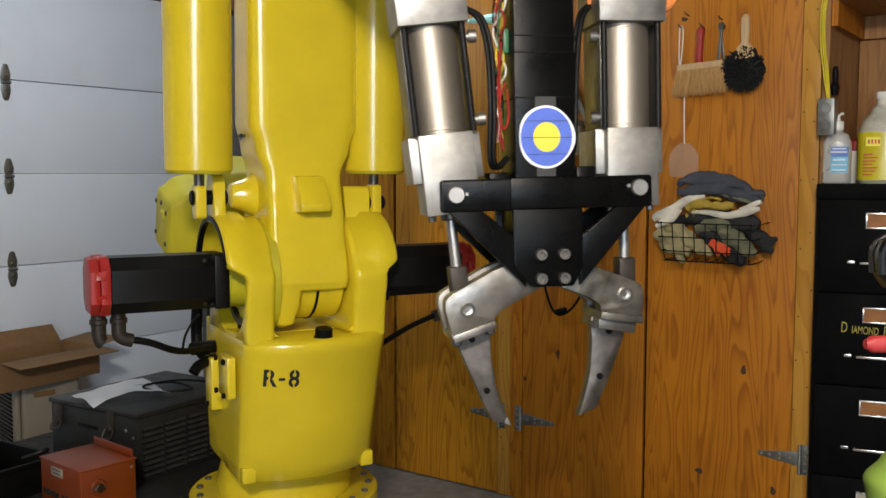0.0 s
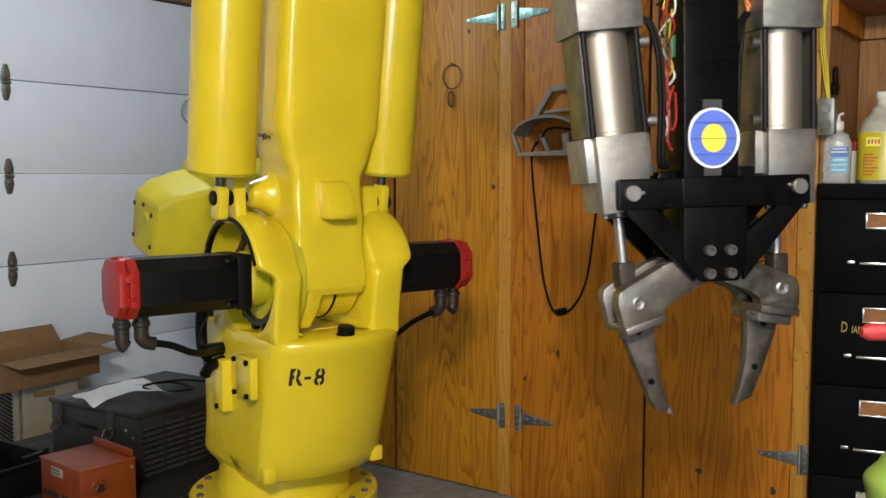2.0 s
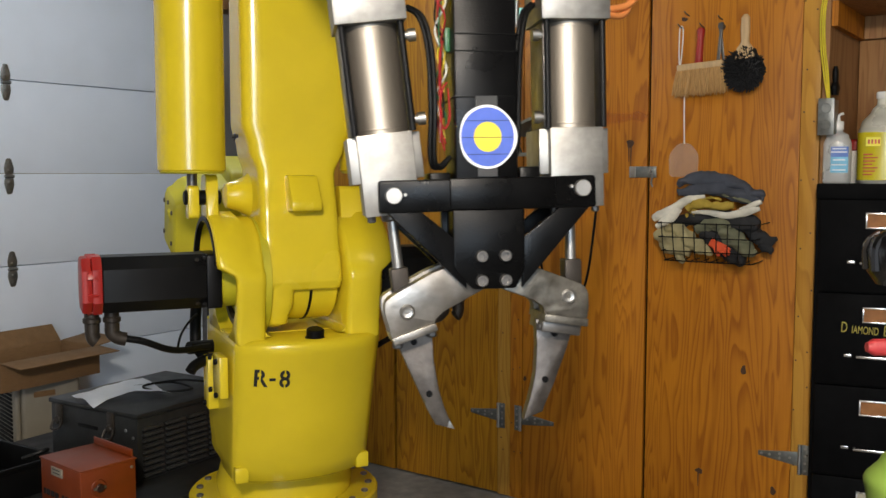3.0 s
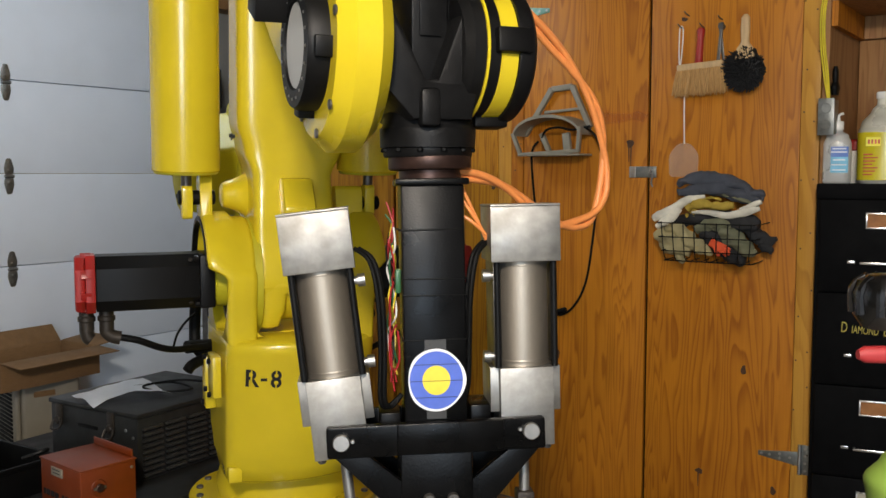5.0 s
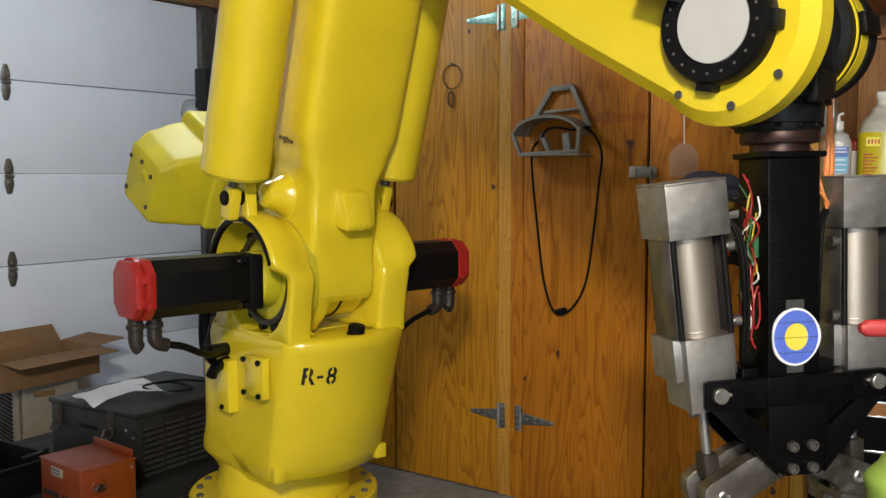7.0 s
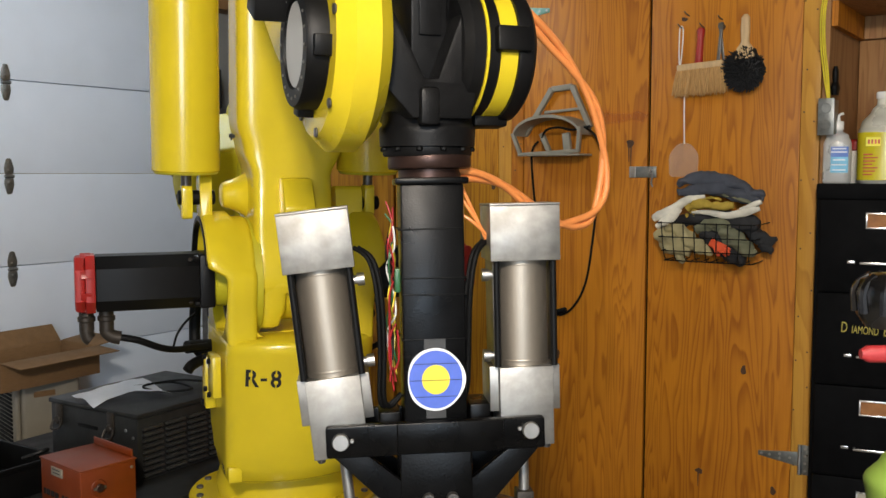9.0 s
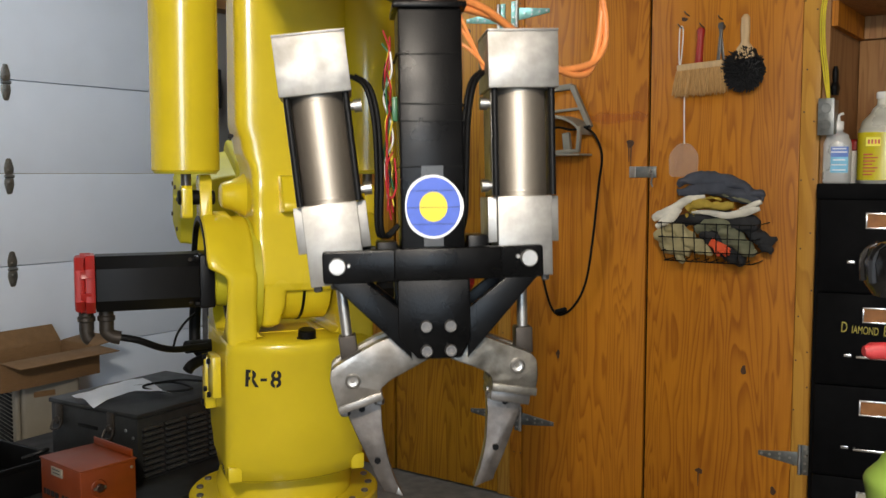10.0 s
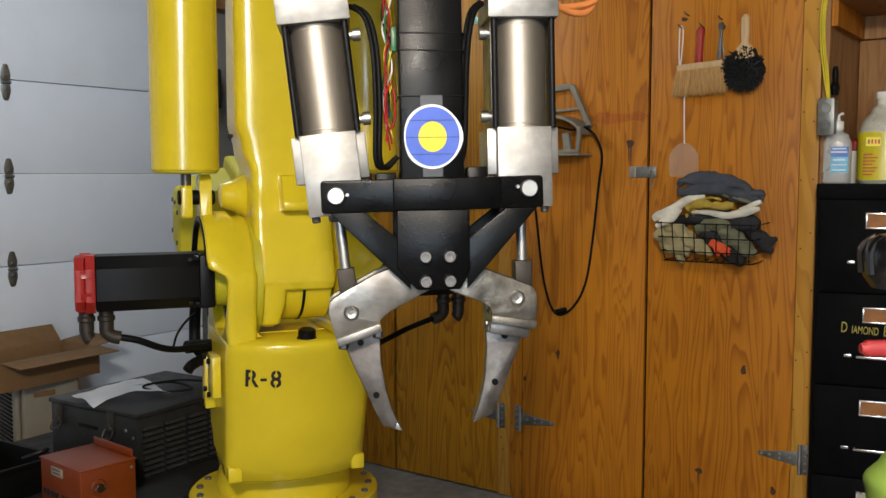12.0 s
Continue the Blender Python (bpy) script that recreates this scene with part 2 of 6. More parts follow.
def rounded(pts, radius, seg=5):
    """An outline with its corners rounded."""
    out = []
    n = len(pts)
    for i in range(n):
        p = Vector(pts[i])
        rad = radius[i] if isinstance(radius, (list, tuple)) else radius
        a, c = Vector(pts[i - 1]), Vector(pts[(i + 1) % n])
        u, v = (a - p), (c - p)
        k = min(rad, u.length * 0.48, v.length * 0.48)
        if k < 1e-5:
            out.append(tuple(p))
            continue
        s, e = p + u.normalized() * k, p + v.normalized() * k
        for j in range(seg + 1):
            t = j / seg
            out.append(tuple(s * (1 - t) ** 2 + p * 2 * t * (1 - t) + e * t * t))
    return out


def lathe(profile, seg=32, bm=None, m=None, axis='Z'):
    """Profile of (radius, height) turned about z; axis X or Y lays it over."""
    b = bmesh.new()
    rings = []
    for r, z in profile:
        if r < 1e-5:
            rings.append([b.verts.new((0, 0, z))])
        else:
            rings.append([b.verts.new((r * math.cos(2 * math.pi * i / seg), r * math.sin(2 * math.pi * i / seg), z)) for i in range(seg)])
    for p, q in zip(rings, rings[1:]):
        for i in range(seg):
            j = (i + 1) % seg
            if len(p) == 1 and len(q) > 1:
                b.faces.new((p[0], q[i], q[j]))
            elif len(q) == 1 and len(p) > 1:
                b.faces.new((p[i], p[j], q[0]))
            elif len(p) > 1:
                b.faces.new((p[i], p[j], q[j], q[i]))
    if len(rings[0]) > 1 and profile[0][0] != profile[-1][0] or (len(rings[0]) > 1 and profile[0] != profile[-1]):
        b.faces.new(rings[0])
        if len(rings[-1]) > 1:
            b.faces.new(rings[-1])
    t = {'X': Matrix.Rotation(math.pi / 2, 4, 'Y'), 'Y': Matrix.Rotation(-math.pi / 2, 4, 'X'), 'Z': Matrix.Identity(4)}[axis]
    return merge(bm if bm is not None else bmesh.new(), b, (m @ t) if m is not None else t)


def rod(r, z0, z1, chamfer=0.0, seg=24, bm=None, m=None, axis='Z'):
    c = min(chamfer, r * 0.5)
    prof = [(0, z0), (r - c, z0), (r, z0 + c), (r, z1 - c), (r - c, z1), (0, z1)] if c else [(0, z0), (r, z0), (r, z1), (0, z1)]
    return lathe(prof, seg, bm, m, axis)


def smooth_path(pts, n=6):
    pts = [Vector(p) for p in pts]
    out = []
    for i in range(len(pts) - 1):
        p0, p1, p2, p3 = pts[max(i - 1, 0)], pts[i], pts[i + 1], pts[min(i + 2, len(pts) - 1)]
        for j in range(n):
            t = j / n
            out.append(0.5 * ((2 * p1) + (p2 - p0) * t + (2 * p0 - 5 * p1 + 4 * p2 - p3) * t * t + (3 * p1 - p0 - 3 * p2 + p3) * t ** 3))
    return out + [pts[-1]]


def cable(pts, r, seg=8, n=6, bm=None):
    path = smooth_path(pts, n)
    b = bmesh.new()
    rings = []
    side = Vector((0.31, 0.52, 0.8)).normalized()
    for i, p in enumerate(path):
        t = (path[min(i + 1, len(path) - 1)] - path[max(i - 1, 0)]).normalized()
        u = t.cross(side)
        u = u.normalized() if u.length > 1e-4 else t.orthogonal().normalized()
        v = u.cross(t).normalized()
        side = v
        rings.append([b.verts.new(p + r * (math.cos(2 * math.pi * k / seg) * u + math.sin(2 * math.pi * k / seg) * v)) for k in range(seg)])
    for p, q in zip(rings, rings[1:]):
        for i in range(seg):
            b.faces.new((p[i], p[(i + 1) % seg], q[(i + 1) % seg], q[i]))
    b.faces.new(rings[0])
    b.faces.new(rings[-1])
    return merge(bm if bm is not None else bmesh.new(), b)


def loft(sections, bm=None, m=None):
    """Loops of equally many points, skinned and closed at both ends."""
    b = bmesh.new()
    rings = [[b.verts.new(p) for p in s] for s in sections]
    n = len(rings[0])
    for p, q in zip(rings, rings[1:]):
        for i in range(n):
            b.faces.new((p[i], p[(i + 1) % n], q[(i + 1) % n], q[i]))
    b.faces.new(rings[0])
    b.faces.new(rings[-1])
    return merge(bm if bm is not None else bmesh.new(), b, m)


def soft_rect(cx, cy, hx, hy, z, power=5.0, n=40):
    out = []
    for i in range(n):
        a = 2 * math.pi * i / n
        c, s = math.cos(a), math.sin(a)
        out.append((cx + hx * math.copysign(abs(c) ** (2 / power), c), cy + hy * math.copysign(abs(s) ** (2 / power), s), z))
    return out


def keyed_loft(keys, steps=5, n=40, bm=None, m=None):
    """keys: (z, cx, cy, hx, hy, power), eased from key to key."""
    path = []
    for i in range(len(keys) - 1):
        k0, k1, k2, k3 = (np.array(keys[j], float) for j in (max(i - 1, 0), i, i + 1, min(i + 2, len(keys) - 1)))
        for j in range(steps):
            t = j / steps
            s = t * t * (3 - 2 * t)
            k = k1 + (k2 - k1) * s
            k[0] = k1[0] + (k2[0] - k1[0]) * t
            path.append(k)
    path.append(np.array(keys[-1], float))
    return loft([soft_rect(k[1], k[2], k[3], k[4], k[0], k[5], n) for k in path], bm, m)


def letters(name, text, size, mat, parent, m, depth=0.001, label="", shear=0.0, width=1.0, bold=0.012):
    cu = bpy.data.curves.new(name, 'FONT')
    cu.offset = size * bold
    cu.body, cu.size, cu.extrude, cu.align_x, cu.align_y, cu.shear = text, size, depth, 'CENTER', 'CENTER', shear
    tmp = bpy.data.objects.new("tmp", cu)
    me = bpy.data.meshes.new_from_object(tmp)
    bpy.data.objects.remove(tmp)
    me.materials.clear()
    me.materials.append(mat)
    me.transform(Matrix.Diagonal((width, 1, 1, 1)))
    ob = new(name, me)
    ob.parent = parent
    ob.matrix_basis = m
    if label:
        ob["label"] = label
    return ob


# ---- structure ----
def slab(name, a0, a1, b0, b1, z0, z1, mat, label, category, bevel=0.0):
    return tagged(part(name, box(a0, a1, b0, b1, z0, z1, bevel), mat, m=ROOM), label, category, kind="structure")


slab("floor", -2.2, 6.2, -6.4, 1.2, -0.1, 0.0, CONCRETE, "worn grey concrete garage floor", "floor")
slab("ceiling", -2.2, 6.2, -6.4, 1.2, CEIL, CEIL + 0.1, PLASTER, "plain pale garage ceiling", "ceiling")
slab("wall_back", -2.2, 6.2, 0.8, 0.95, 0, CEIL, PLASTER, "plain painted wall behind the cupboards", "wall")
slab("wall_side", 6.05, 6.2, -6.4, 0.8, 0, CEIL, PLASTER, "plain painted side wall", "wall")
slab("wall_garage", -2.2, -1.82, -6.4, 0.8, 2.36, CEIL, PLASTER, "painted wall over the garage door", "wall")
slab("wall_garage_end", -2.2, -1.82, 0.42, 0.8, 0, 2.36, PLASTER, "painted wall at the end of the garage door", "wall")
# Opening in the unseen front wall, added for the fill light.
slab("wall_front", -2.2, 3.9, -6.4, -6.25, 0, CEIL, PLASTER, "plain painted wall with an added, unseen window opening", "wall")
slab("wall_front_end", 5.5, 6.2, -6.4, -6.25, 0, CEIL, PLASTER, "plain painted wall beside an added, unseen window opening", "wall")
slab("wall_front_sill", 3.9, 5.5, -6.4, -6.25, 0, 1.15, PLASTER, "plain painted wall under an added, unseen window opening", "wall")
slab("wall_front_head", 3.9, 5.5, -6.4, -6.25, 2.35, CEIL, PLASTER, "plain painted wall over an added, unseen window opening", "wall")
slab("beam", -1.83, -1.70, -6.2, 0.8, 2.345, 2.52, PLY_RAW, "dark wooden header over the garage door", "beam", 0.004)
slab("trim", -1.82, -1.72, 0.36, 0.46, 0, 2.345, DARK_STEEL, "dark steel garage door track post", "door track", 0.004)

for a, b, watts, tint in LAMPS:
    lampth = thing("ceiling_light", room(a, b, CEIL), "bare globe bulb in a white ceiling fixture", "lamp", "ceiling lights")
    part("housing", lathe([(0.0, -0.13), (0.03, -0.13), (0.035, -0.05), (0.06, -0.02), (0.06, 0.0), (0.0, 0.0)], 24), WHITE_PLASTIC, lampth)
    part("bulb", lathe([(0.0, -0.34), (0.05, -0.325), (0.078, -0.285), (0.08, -0.25), (0.06, -0.2), (0.028, -0.16), (0.025, -0.13), (0.0, -0.13)], 24), shine("lamp_glow", tint, 4.0), lampth)

# garage door of ribbed sections, each a panel of its own
gdoor = thing("garage_door", ROOM, "white sectional garage door with steel hinges, shut", "garage door", kind="structure")
seams = [0.0, 0.457, 0.914, 1.372, 1.829, 2.34]
for z0, z1 in zip(seams, seams[1:]):
    part("panel", box(-1.82, -1.765, -4.6, 0.41, z0 + 0.002, z1 - 0.002, 0.004), GARAGE, gdoor)
for b in (-0.82, -2.6, -4.3):
    for z in seams[1:-1]:
        hb = bmesh.new()
        for s in (-1, 1):
            prism(rounded([(-0.022, 0.01 * s), (0.022, 0.01 * s), (0.026, 0.04 * s), (0.012, 0.088 * s), (-0.012, 0.088 * s), (-0.026, 0.04 * s)], 0.008, 3), -0.004, 0, 0.001, hb)
            for dz in (0.03, 0.068):
                rod(0.006, -0.009, -0.003, 0.002, 8, hb, pose(0, 0, dz * s), 'Y')
        rod(0.009, -0.024, 0.024, 0.002, 12, hb, pose(0, -0.006, 0), 'X')
        part("hinge", hb, ZINC, gdoor, "galvanised steel door hinge", pose(-1.764, b, z - 0.014, 0, 0, 90))
# ---- plywood cupboard fronts ----
def board(name, a0, a1, z0, z1, mat, label, category, proud=0.0, thick=0.019):
    return tagged(part(name, box(a0, a1, -proud, thick, z0, z1, 0.0015), mat, m=ROOM), label, category, kind="structure")


board("panel_1", -0.75, -0.006, 0.005, 2.42, PLY_OLD, "amber varnished plywood cupboard end panel", "panel")
board("door_1", 0.008, 0.555, 0.008, 2.42, PLY_OLD, "amber varnished plywood cupboard door, shut", "door")
board("stile_1", 0.557, 0.617, 0.002, 2.42, PINE, "pale pine strip between cupboard doors", "trim")
board("stile_2", 0.619, 0.676, 0.002, 2.42, PLY_NEW, "pine strip between cupboard doors", "trim", 0.002)
board("door_2", 0.679, 1.214, 0.008, 2.42, PLY_NEW, "orange varnished plywood cupboard door, shut", "door")
board("door_3", 1.226, 1.768, 0.008, 2.42, PLY_NEW, "orange varnished plywood cupboard door, shut", "door")
board("stile_3", 1.771, 1.832, 0.002, 2.42, PINE, "pale pine post beside the cupboard door", "trim", 0.003)
slab("plywood_carcass", -0.75, 1.832, 0.02, 0.06, 2.2, 2.42, PLY_RAW, "plywood rail behind the doors", "panel")
# Black sheet stands in for the shade seen through the door gaps.
slab("dark_door_backing", -0.75, 1.84, 0.06, 0.08, 0.0, 2.2, RUBBER, "black sheet set behind the doors for the dark inside the cupboards", "panel")


# ---- robot arm ----
TOX = Matrix(((0, -1, 0, 0), (1, 0, 0, 0), (0, 0, 1, 0), (0, 0, 0, 1)))
AX, AY = -0.499, 2.87
J2Y, J2Z = -0.22, 1.081
robot = thing("robot_arm", pose(AX, AY, 0), "large yellow industrial robot arm on a bolted round base", "robot arm")

pb = lathe([(0.36, 0.0), (0.36, 0.03), (0.30, 0.05), (0.25, 0.10), (0.24, 0.30), (0.285, 0.34), (0.292, 0.346), (0.292, 0.386), (0.286, 0.392), (0.19, 0.392), (0.19, 0.36), (0.0, 0.36)], 64)
pedestal = part("pedestal", pb, YELLOW, robot)
bolt = rod(0.011, 0, 0.008, 0.002, 10)
rod(0.006, 0.008, 0.0085, 0, 6, bolt)
bolt_first = part("bolt", bolt, DARK_STEEL, pedestal, m=pose(0.262 * math.cos(0.1), 0.262 * math.sin(0.1), 0.392))
for i in range(1, 20):
    ang = 0.1 + i * 2 * math.pi / 20
    o = new("bolt", bolt_first.data)
    o.parent = pedestal
    o.matrix_basis = pose(0.262 * math.cos(ang), 0.262 * math.sin(ang), 0.392)

# turret: column, apron and two cheeks, in one casting
turret_b = lathe([(0.0, 0.393), (0.205, 0.393), (0.21, 0.43), (0.19, 0.5), (0.18, 0.6), (0.0, 0.62)], 48)
keyed_loft([(0.47, -0.02, -0.01, 0.16, 0.18, 4), (0.52, -0.02, -0.01, 0.185, 0.22, 5), (0.62, -0.022, -0.05, 0.195, 0.205, 6), (0.80, -0.022, -0.06, 0.20, 0.205, 6), (0.93, -0.022, -0.07, 0.20, 0.205, 6)], 5, 48, turret_b)


def apron_loop(z, hw, front, back, bulge):
    pts = [(-hw, -back, z)]
    pts += [(-hw, -(back + (front - bulge - back) * t), z) for t in (0.35, 0.7, 0.9)]
    k = 20
    for i in range(k + 1):
        s = -1 + 2 * i / k
        edge = 1 - abs(s) ** 8 * 0.035
        pts.append((s * hw * 0.985, -(front - bulge * s * s) * edge, z))
    pts += [(hw, -(back + (front - bulge - back) * t), z) for t in (0.9, 0.7, 0.35)]
    pts.append((hw, -back, z))
    return pts


apron_keys = [(0.505, 0.180, 0.302, 0.15, 0.055), (0.515, 0.194, 0.320, 0.12, 0.058), (0.56, 0.198, 0.346, 0.05, 0.060), (0.65, 0.200, 0.369, 0.0, 0.060), (0.75, 0.202, 0.396, 0.0, 0.060),
              (0.84, 0.203, 0.422, 0.0, 0.060), (0.89, 0.204, 0.440, 0.0, 0.062), (0.912, 0.204, 0.446, 0.0, 0.062), (0.922, 0.202, 0.441, 0.0, 0.062), (0.928, 0.197, 0.432, 0.0, 0.062)]
loft([apron_loop(*k) for k in apron_keys], turret_b, pose(-0.022, 0, 0))
turret = part("turret", turret_b, YELLOW, robot, angle=50)


def cheek_reach(a):
    """How far the cheek's outline lies from the shoulder axis, at the angle a in the y-z plane."""
    c, s = math.cos(a), math.sin(a)
    if s >= 0:
        return 0.186
    front = 0.186 - 0.022 * min(1.0, -s * 1.6)
    return min((0.23 if c > 0 else front) / max(abs(c), 1e-4), (J2Z - 0.915) / max(-s, 1e-4))


def cheek(u_in, u_out, flange, inner, n=96):
    """An eye plate about the shoulder axis that runs down into the apron; a flange stands out round its upper half."""
    b = bmesh.new()
    rings = []
    sg = 1 if u_out > u_in else -1
    for i in range(n):
        a = 2 * math.pi * i / n
        o, k = cheek_reach(a), 0.015
        t = min(1.0, max(0.0, (0.186 * math.sin(a) - 0.012) / 0.06))
        t = math.sqrt(max(0.0, 1 - (1 - t) ** 2)) if t > 0.5 else 1.732 * t * t / 0.5
        e = u_out + sg * flange * t
        mid = u_in + (u_out - u_in) * 0.62
        low = o - 0.014 * t
        sect = [(inner, u_in), (inner, e), (o - 0.008, e), (o - 0.002, e - sg * 0.003), (o, e - sg * 0.010), (o, mid + sg * 0.010), (low, mid - sg * 0.006), (low, u_in + sg * k), (low - k * 0.3, u_in + sg * k * 0.3), (low - k, u_in)]
        rings.append([b.verts.new((u, J2Y + r * math.cos(a), J2Z + r * math.sin(a))) for r, u in sect])
    m = len(rings[0])
    for i in range(n):
        p, q = rings[i], rings[(i + 1) % n]
        for k in range(m):
            b.faces.new((p[k], p[(k + 1) % m], q[(k + 1) % m], q[k]))
    bmesh.ops.recalc_face_normals(b, faces=b.faces[:])
    return b


def fillet(u, sg):
    """A concave run where a cheek's inner face meets the ledge."""
    pts = [(0.0, 0.0)] + [(0.022 * (1 - math.sin(t)), 0.022 * (1 - math.cos(t))) for t in [math.pi / 2 * i / 6 for i in range(7)]]
    return prism([(sg * x, z) for x, z in pts], -0.372, -0.06, m=pose(u, 0, 0.9335))


for sx in (-1, 1):
    cb = cheek(-0.145, -0.224, 0.050, 0.163) if sx < 0 else cheek(0.080, 0.177, 0.036, 0.10)
    merge(cb, fillet(-0.146 if sx < 0 else 0.081, -sx))
    part("cheek", cb, YELLOW, turret, angle=55)
    # gearbox ring on the outer face
    if sx < 0:
        gb = lathe([(0.0, -0.06), (0.168, -0.06), (0.168, -0.040), (0.160, -0.034), (0.156, -0.016), (0.122, -0.012), (0.116, -0.004), (0.0, 0.002)], 48, axis='X')
    else:
        gb = lathe([(0.0, 0.0), (0.150, 0.0), (0.156, 0.006), (0.156, 0.012), (0.150, 0.018), (0.0, 0.018)], 48, axis='X')
    # Left ring lies in the recess: its shade is in the darker yellow.
    g = part("gearbox_ring", gb, YELLOW_WORN_SHADED if sx < 0 else YELLOW, turret, m=pose(-0.188 if sx < 0 else 0.172, J2Y, J2Z, 0, 0, 0 if sx > 0 else 180))
    for i in range(14):
        ang = i * 2 * math.pi / 14
        bb = rod(0.0125, 0, 0.024, 0.002, 8, axis='X')
        part("bolt", bb, RUBBER, turret, m=pose(-0.168 if sx < 0 else 0.178, J2Y + 0.140 * math.cos(ang), J2Z + 0.140 * math.sin(ang), 0, 0, 0 if sx > 0 else 180))
    # servo motor
    MH = 0.0735
    MC = 0.042
    oct_pts = [(-MH, -MC), (-MC, -MH), (MC, -MH), (MH, -MC), (MH, MC), (MC, MH), (-MC, MH), (-MH, MC)]
    flip = pose(-0.020 if sx < 0 else -0.050, J2Y, J2Z, 0, 0, 90 if sx > 0 else -90)
    mb = prism(oct_pts, -0.525, -0.262, 0.003, m=flip)
    prism(rounded([(-MH, -MH), (MH, -MH), (MH, MH), (-MH, MH)], 0.008, 3), -0.2615, -0.222, 0.003, mb, flip)
    for x2, z2 in ((-1, -1), (1, -1), (1, 1), (-1, 1)):
        rod(0.008, -0.275, -0.262, 0.002, 8, mb, flip @ pose(x2 * 0.062, 0, z2 * 0.062), 'Y')
    part("motor_hub", lathe([(0.0, -0.221), (0.072, -0.221), (0.078, -0.215), (0.078, -0.17), (0.0, -0.17)], 36, m=flip, axis='Y'), YELLOW_WORN_SHADED, turret)
    part("motor", mb, BLACK_SMOOTH, turret, "black octagonal servo motor")
    rb = prism([(x * 1.03, z * 1.03) for x, z in oct_pts], -0.550, -0.526, 0.002, m=flip)
    prism([(x * 0.98, z * 0.98) for x, z in oct_pts], -0.577, -0.550, 0.008, rb, flip)
    for s2 in (-0.06, 0.06):
        for z2 in (-0.06, 0.06):
            part("screw", rod(0.006, -0.004, 0.004, 0.001, 8), FITTING, turret, m=flip @ pose(s2, -0.285, z2, 0, math.degrees(math.atan2(s2, z2)), 0) @ pose(0, 0, -0.003))
    for i in range(8):
        aa = (i + 0.5) * math.pi / 4
        box(-0.012, 0.012, -0.562, -0.536, 0.0, 0.004, 0.001, bm=rb, m=flip @ pose(0.0765 * math.sin(aa), 0, 0.0765 * math.cos(aa), 0, math.degrees(aa), 0))
    part("motor_cap", rb, RED, turret, "scuffed red plastic motor end cap")
    # elbow connectors under the motor
    eb = bmesh.new()
    for yy in (-0.550, -0.500):
        rod(0.019, -0.130, -0.070, 0.003, 16, eb, flip @ pose(0, yy, 0))
        rod(0.023, -0.104, -0.088, 0.003, 16, eb, flip @ pose(0, yy, 0))
        far = 0.034 if yy > -0.52 else 0.010
        merge(eb, cable([(0, yy, -0.115), (0, yy, -0.132), (0, yy + far * 0.4, -0.146), (0, yy + far, -0.152)], 0.0185, 12, 4), flip)
    part("connector", eb, FITTING, turret, "oily steel elbow cable connectors")
    if sx < 0:
        cb2 = cable([(0, -0.468, -0.150), (0, -0.42, -0.162), (-0.02, -0.36, -0.19), (-0.06, -0.31, -0.205), (-0.12, -0.25, -0.212), (-0.14, -0.22, -0.214)], 0.0095, 10, 6)
        cable([(-0.05, -0.325, -0.20), (-0.08, -0.31, -0.165), (-0.12, -0.28, -0.135), (-0.16, -0.25, -0.12)], 0.0035, 8, 6, cb2)
    else:
        cb2 = cable([(0, -0.468, -0.150), (0, -0.39, -0.175), (-0.04, -0.30, -0.20), (-0.08, -0.235, -0.215), (-0.10, -0.18, -0.22)], 0.0085, 10, 6)
    cb2.transform(flip)
    part("motor_cable", cb2, RUBBER, turret)

part("eye_seal", lathe([(0.116, 0.0), (0.132, 0.0), (0.132, 0.012), (0.116, 0.012), (0.116, 0.0)], 40, axis='X'), FITTING, turret, "oily black seal", pose(-0.187, J2Y, J2Z, 0, 0, 180))
# black edging round the open eye
arc = [math.radians(18 + 144 * i / 28) for i in range(29)]
eye = [(0.1735 * math.cos(a), 0.1735 * math.sin(a)) for a in arc] + [(0.161 * math.cos(a), 0.161 * math.sin(a)) for a in reversed(arc)]
part("eye_edging", prism(eye, 0.262, 0.277, m=pose(0, J2Y, J2Z) @ TOX), RUBBER, turret, "black edging strip")

# details of the turret
lb = box(-0.048, 0.048, -0.012, 0.012, -0.057, 0.057, 0.004)
for i, (x, z) in enumerate(((-0.038, 0.046), (0.038, 0.046), (-0.038, -0.046), (0.038, -0.046))):
    part("bolt", rod(0.008, -0.02, -0.01, 0.002, 8, axis='Y'), RUBBER, turret, m=pose(-0.250, -0.255, 0.816, 0, 0, -90) @ pose(x, 0, z))
part("cover_plate", lb, YELLOW, turret, m=pose(-0.244, -0.255, 0.816, 0, 0, -90))
lb = box(-0.036, 0.036, -0.03, 0.03, -0.076, 0.076, 0.004)
part("cover_plate", lb, YELLOW, turret, m=pose(-0.222, -0.075, 0.762, 0, 0, -90))
for z in (-0.062, 0.062):
    part("bolt", rod(0.008, -0.038, -0.029, 0.002, 8, axis='Y'), RUBBER, turret, m=pose(-0.222, -0.075, 0.762 + z, 0, 0, -90))
hb = cable([(-0.300, -0.10, 0.800), (-0.285, -0.09, 0.815), (-0.25, -0.07, 0.825), (-0.20, -0.06, 0.83)], 0.016, 12, 4)
cable([(-0.30, -0.09, 0.868), (-0.26, -0.07, 0.866), (-0.20, -0.05, 0.862)], 0.019, 12, 4, hb)
cable([(-0.262, 0.0, 0.98), (-0.266, 0.0, 0.90), (-0.262, -0.01, 0.85), (-0.22, -0.02, 0.80)], 0.017, 12, 4, hb)
part("hose", hb, RUBBER, turret)
kb = rod(0.024, 0.0, 0.028, 0.003, 24)
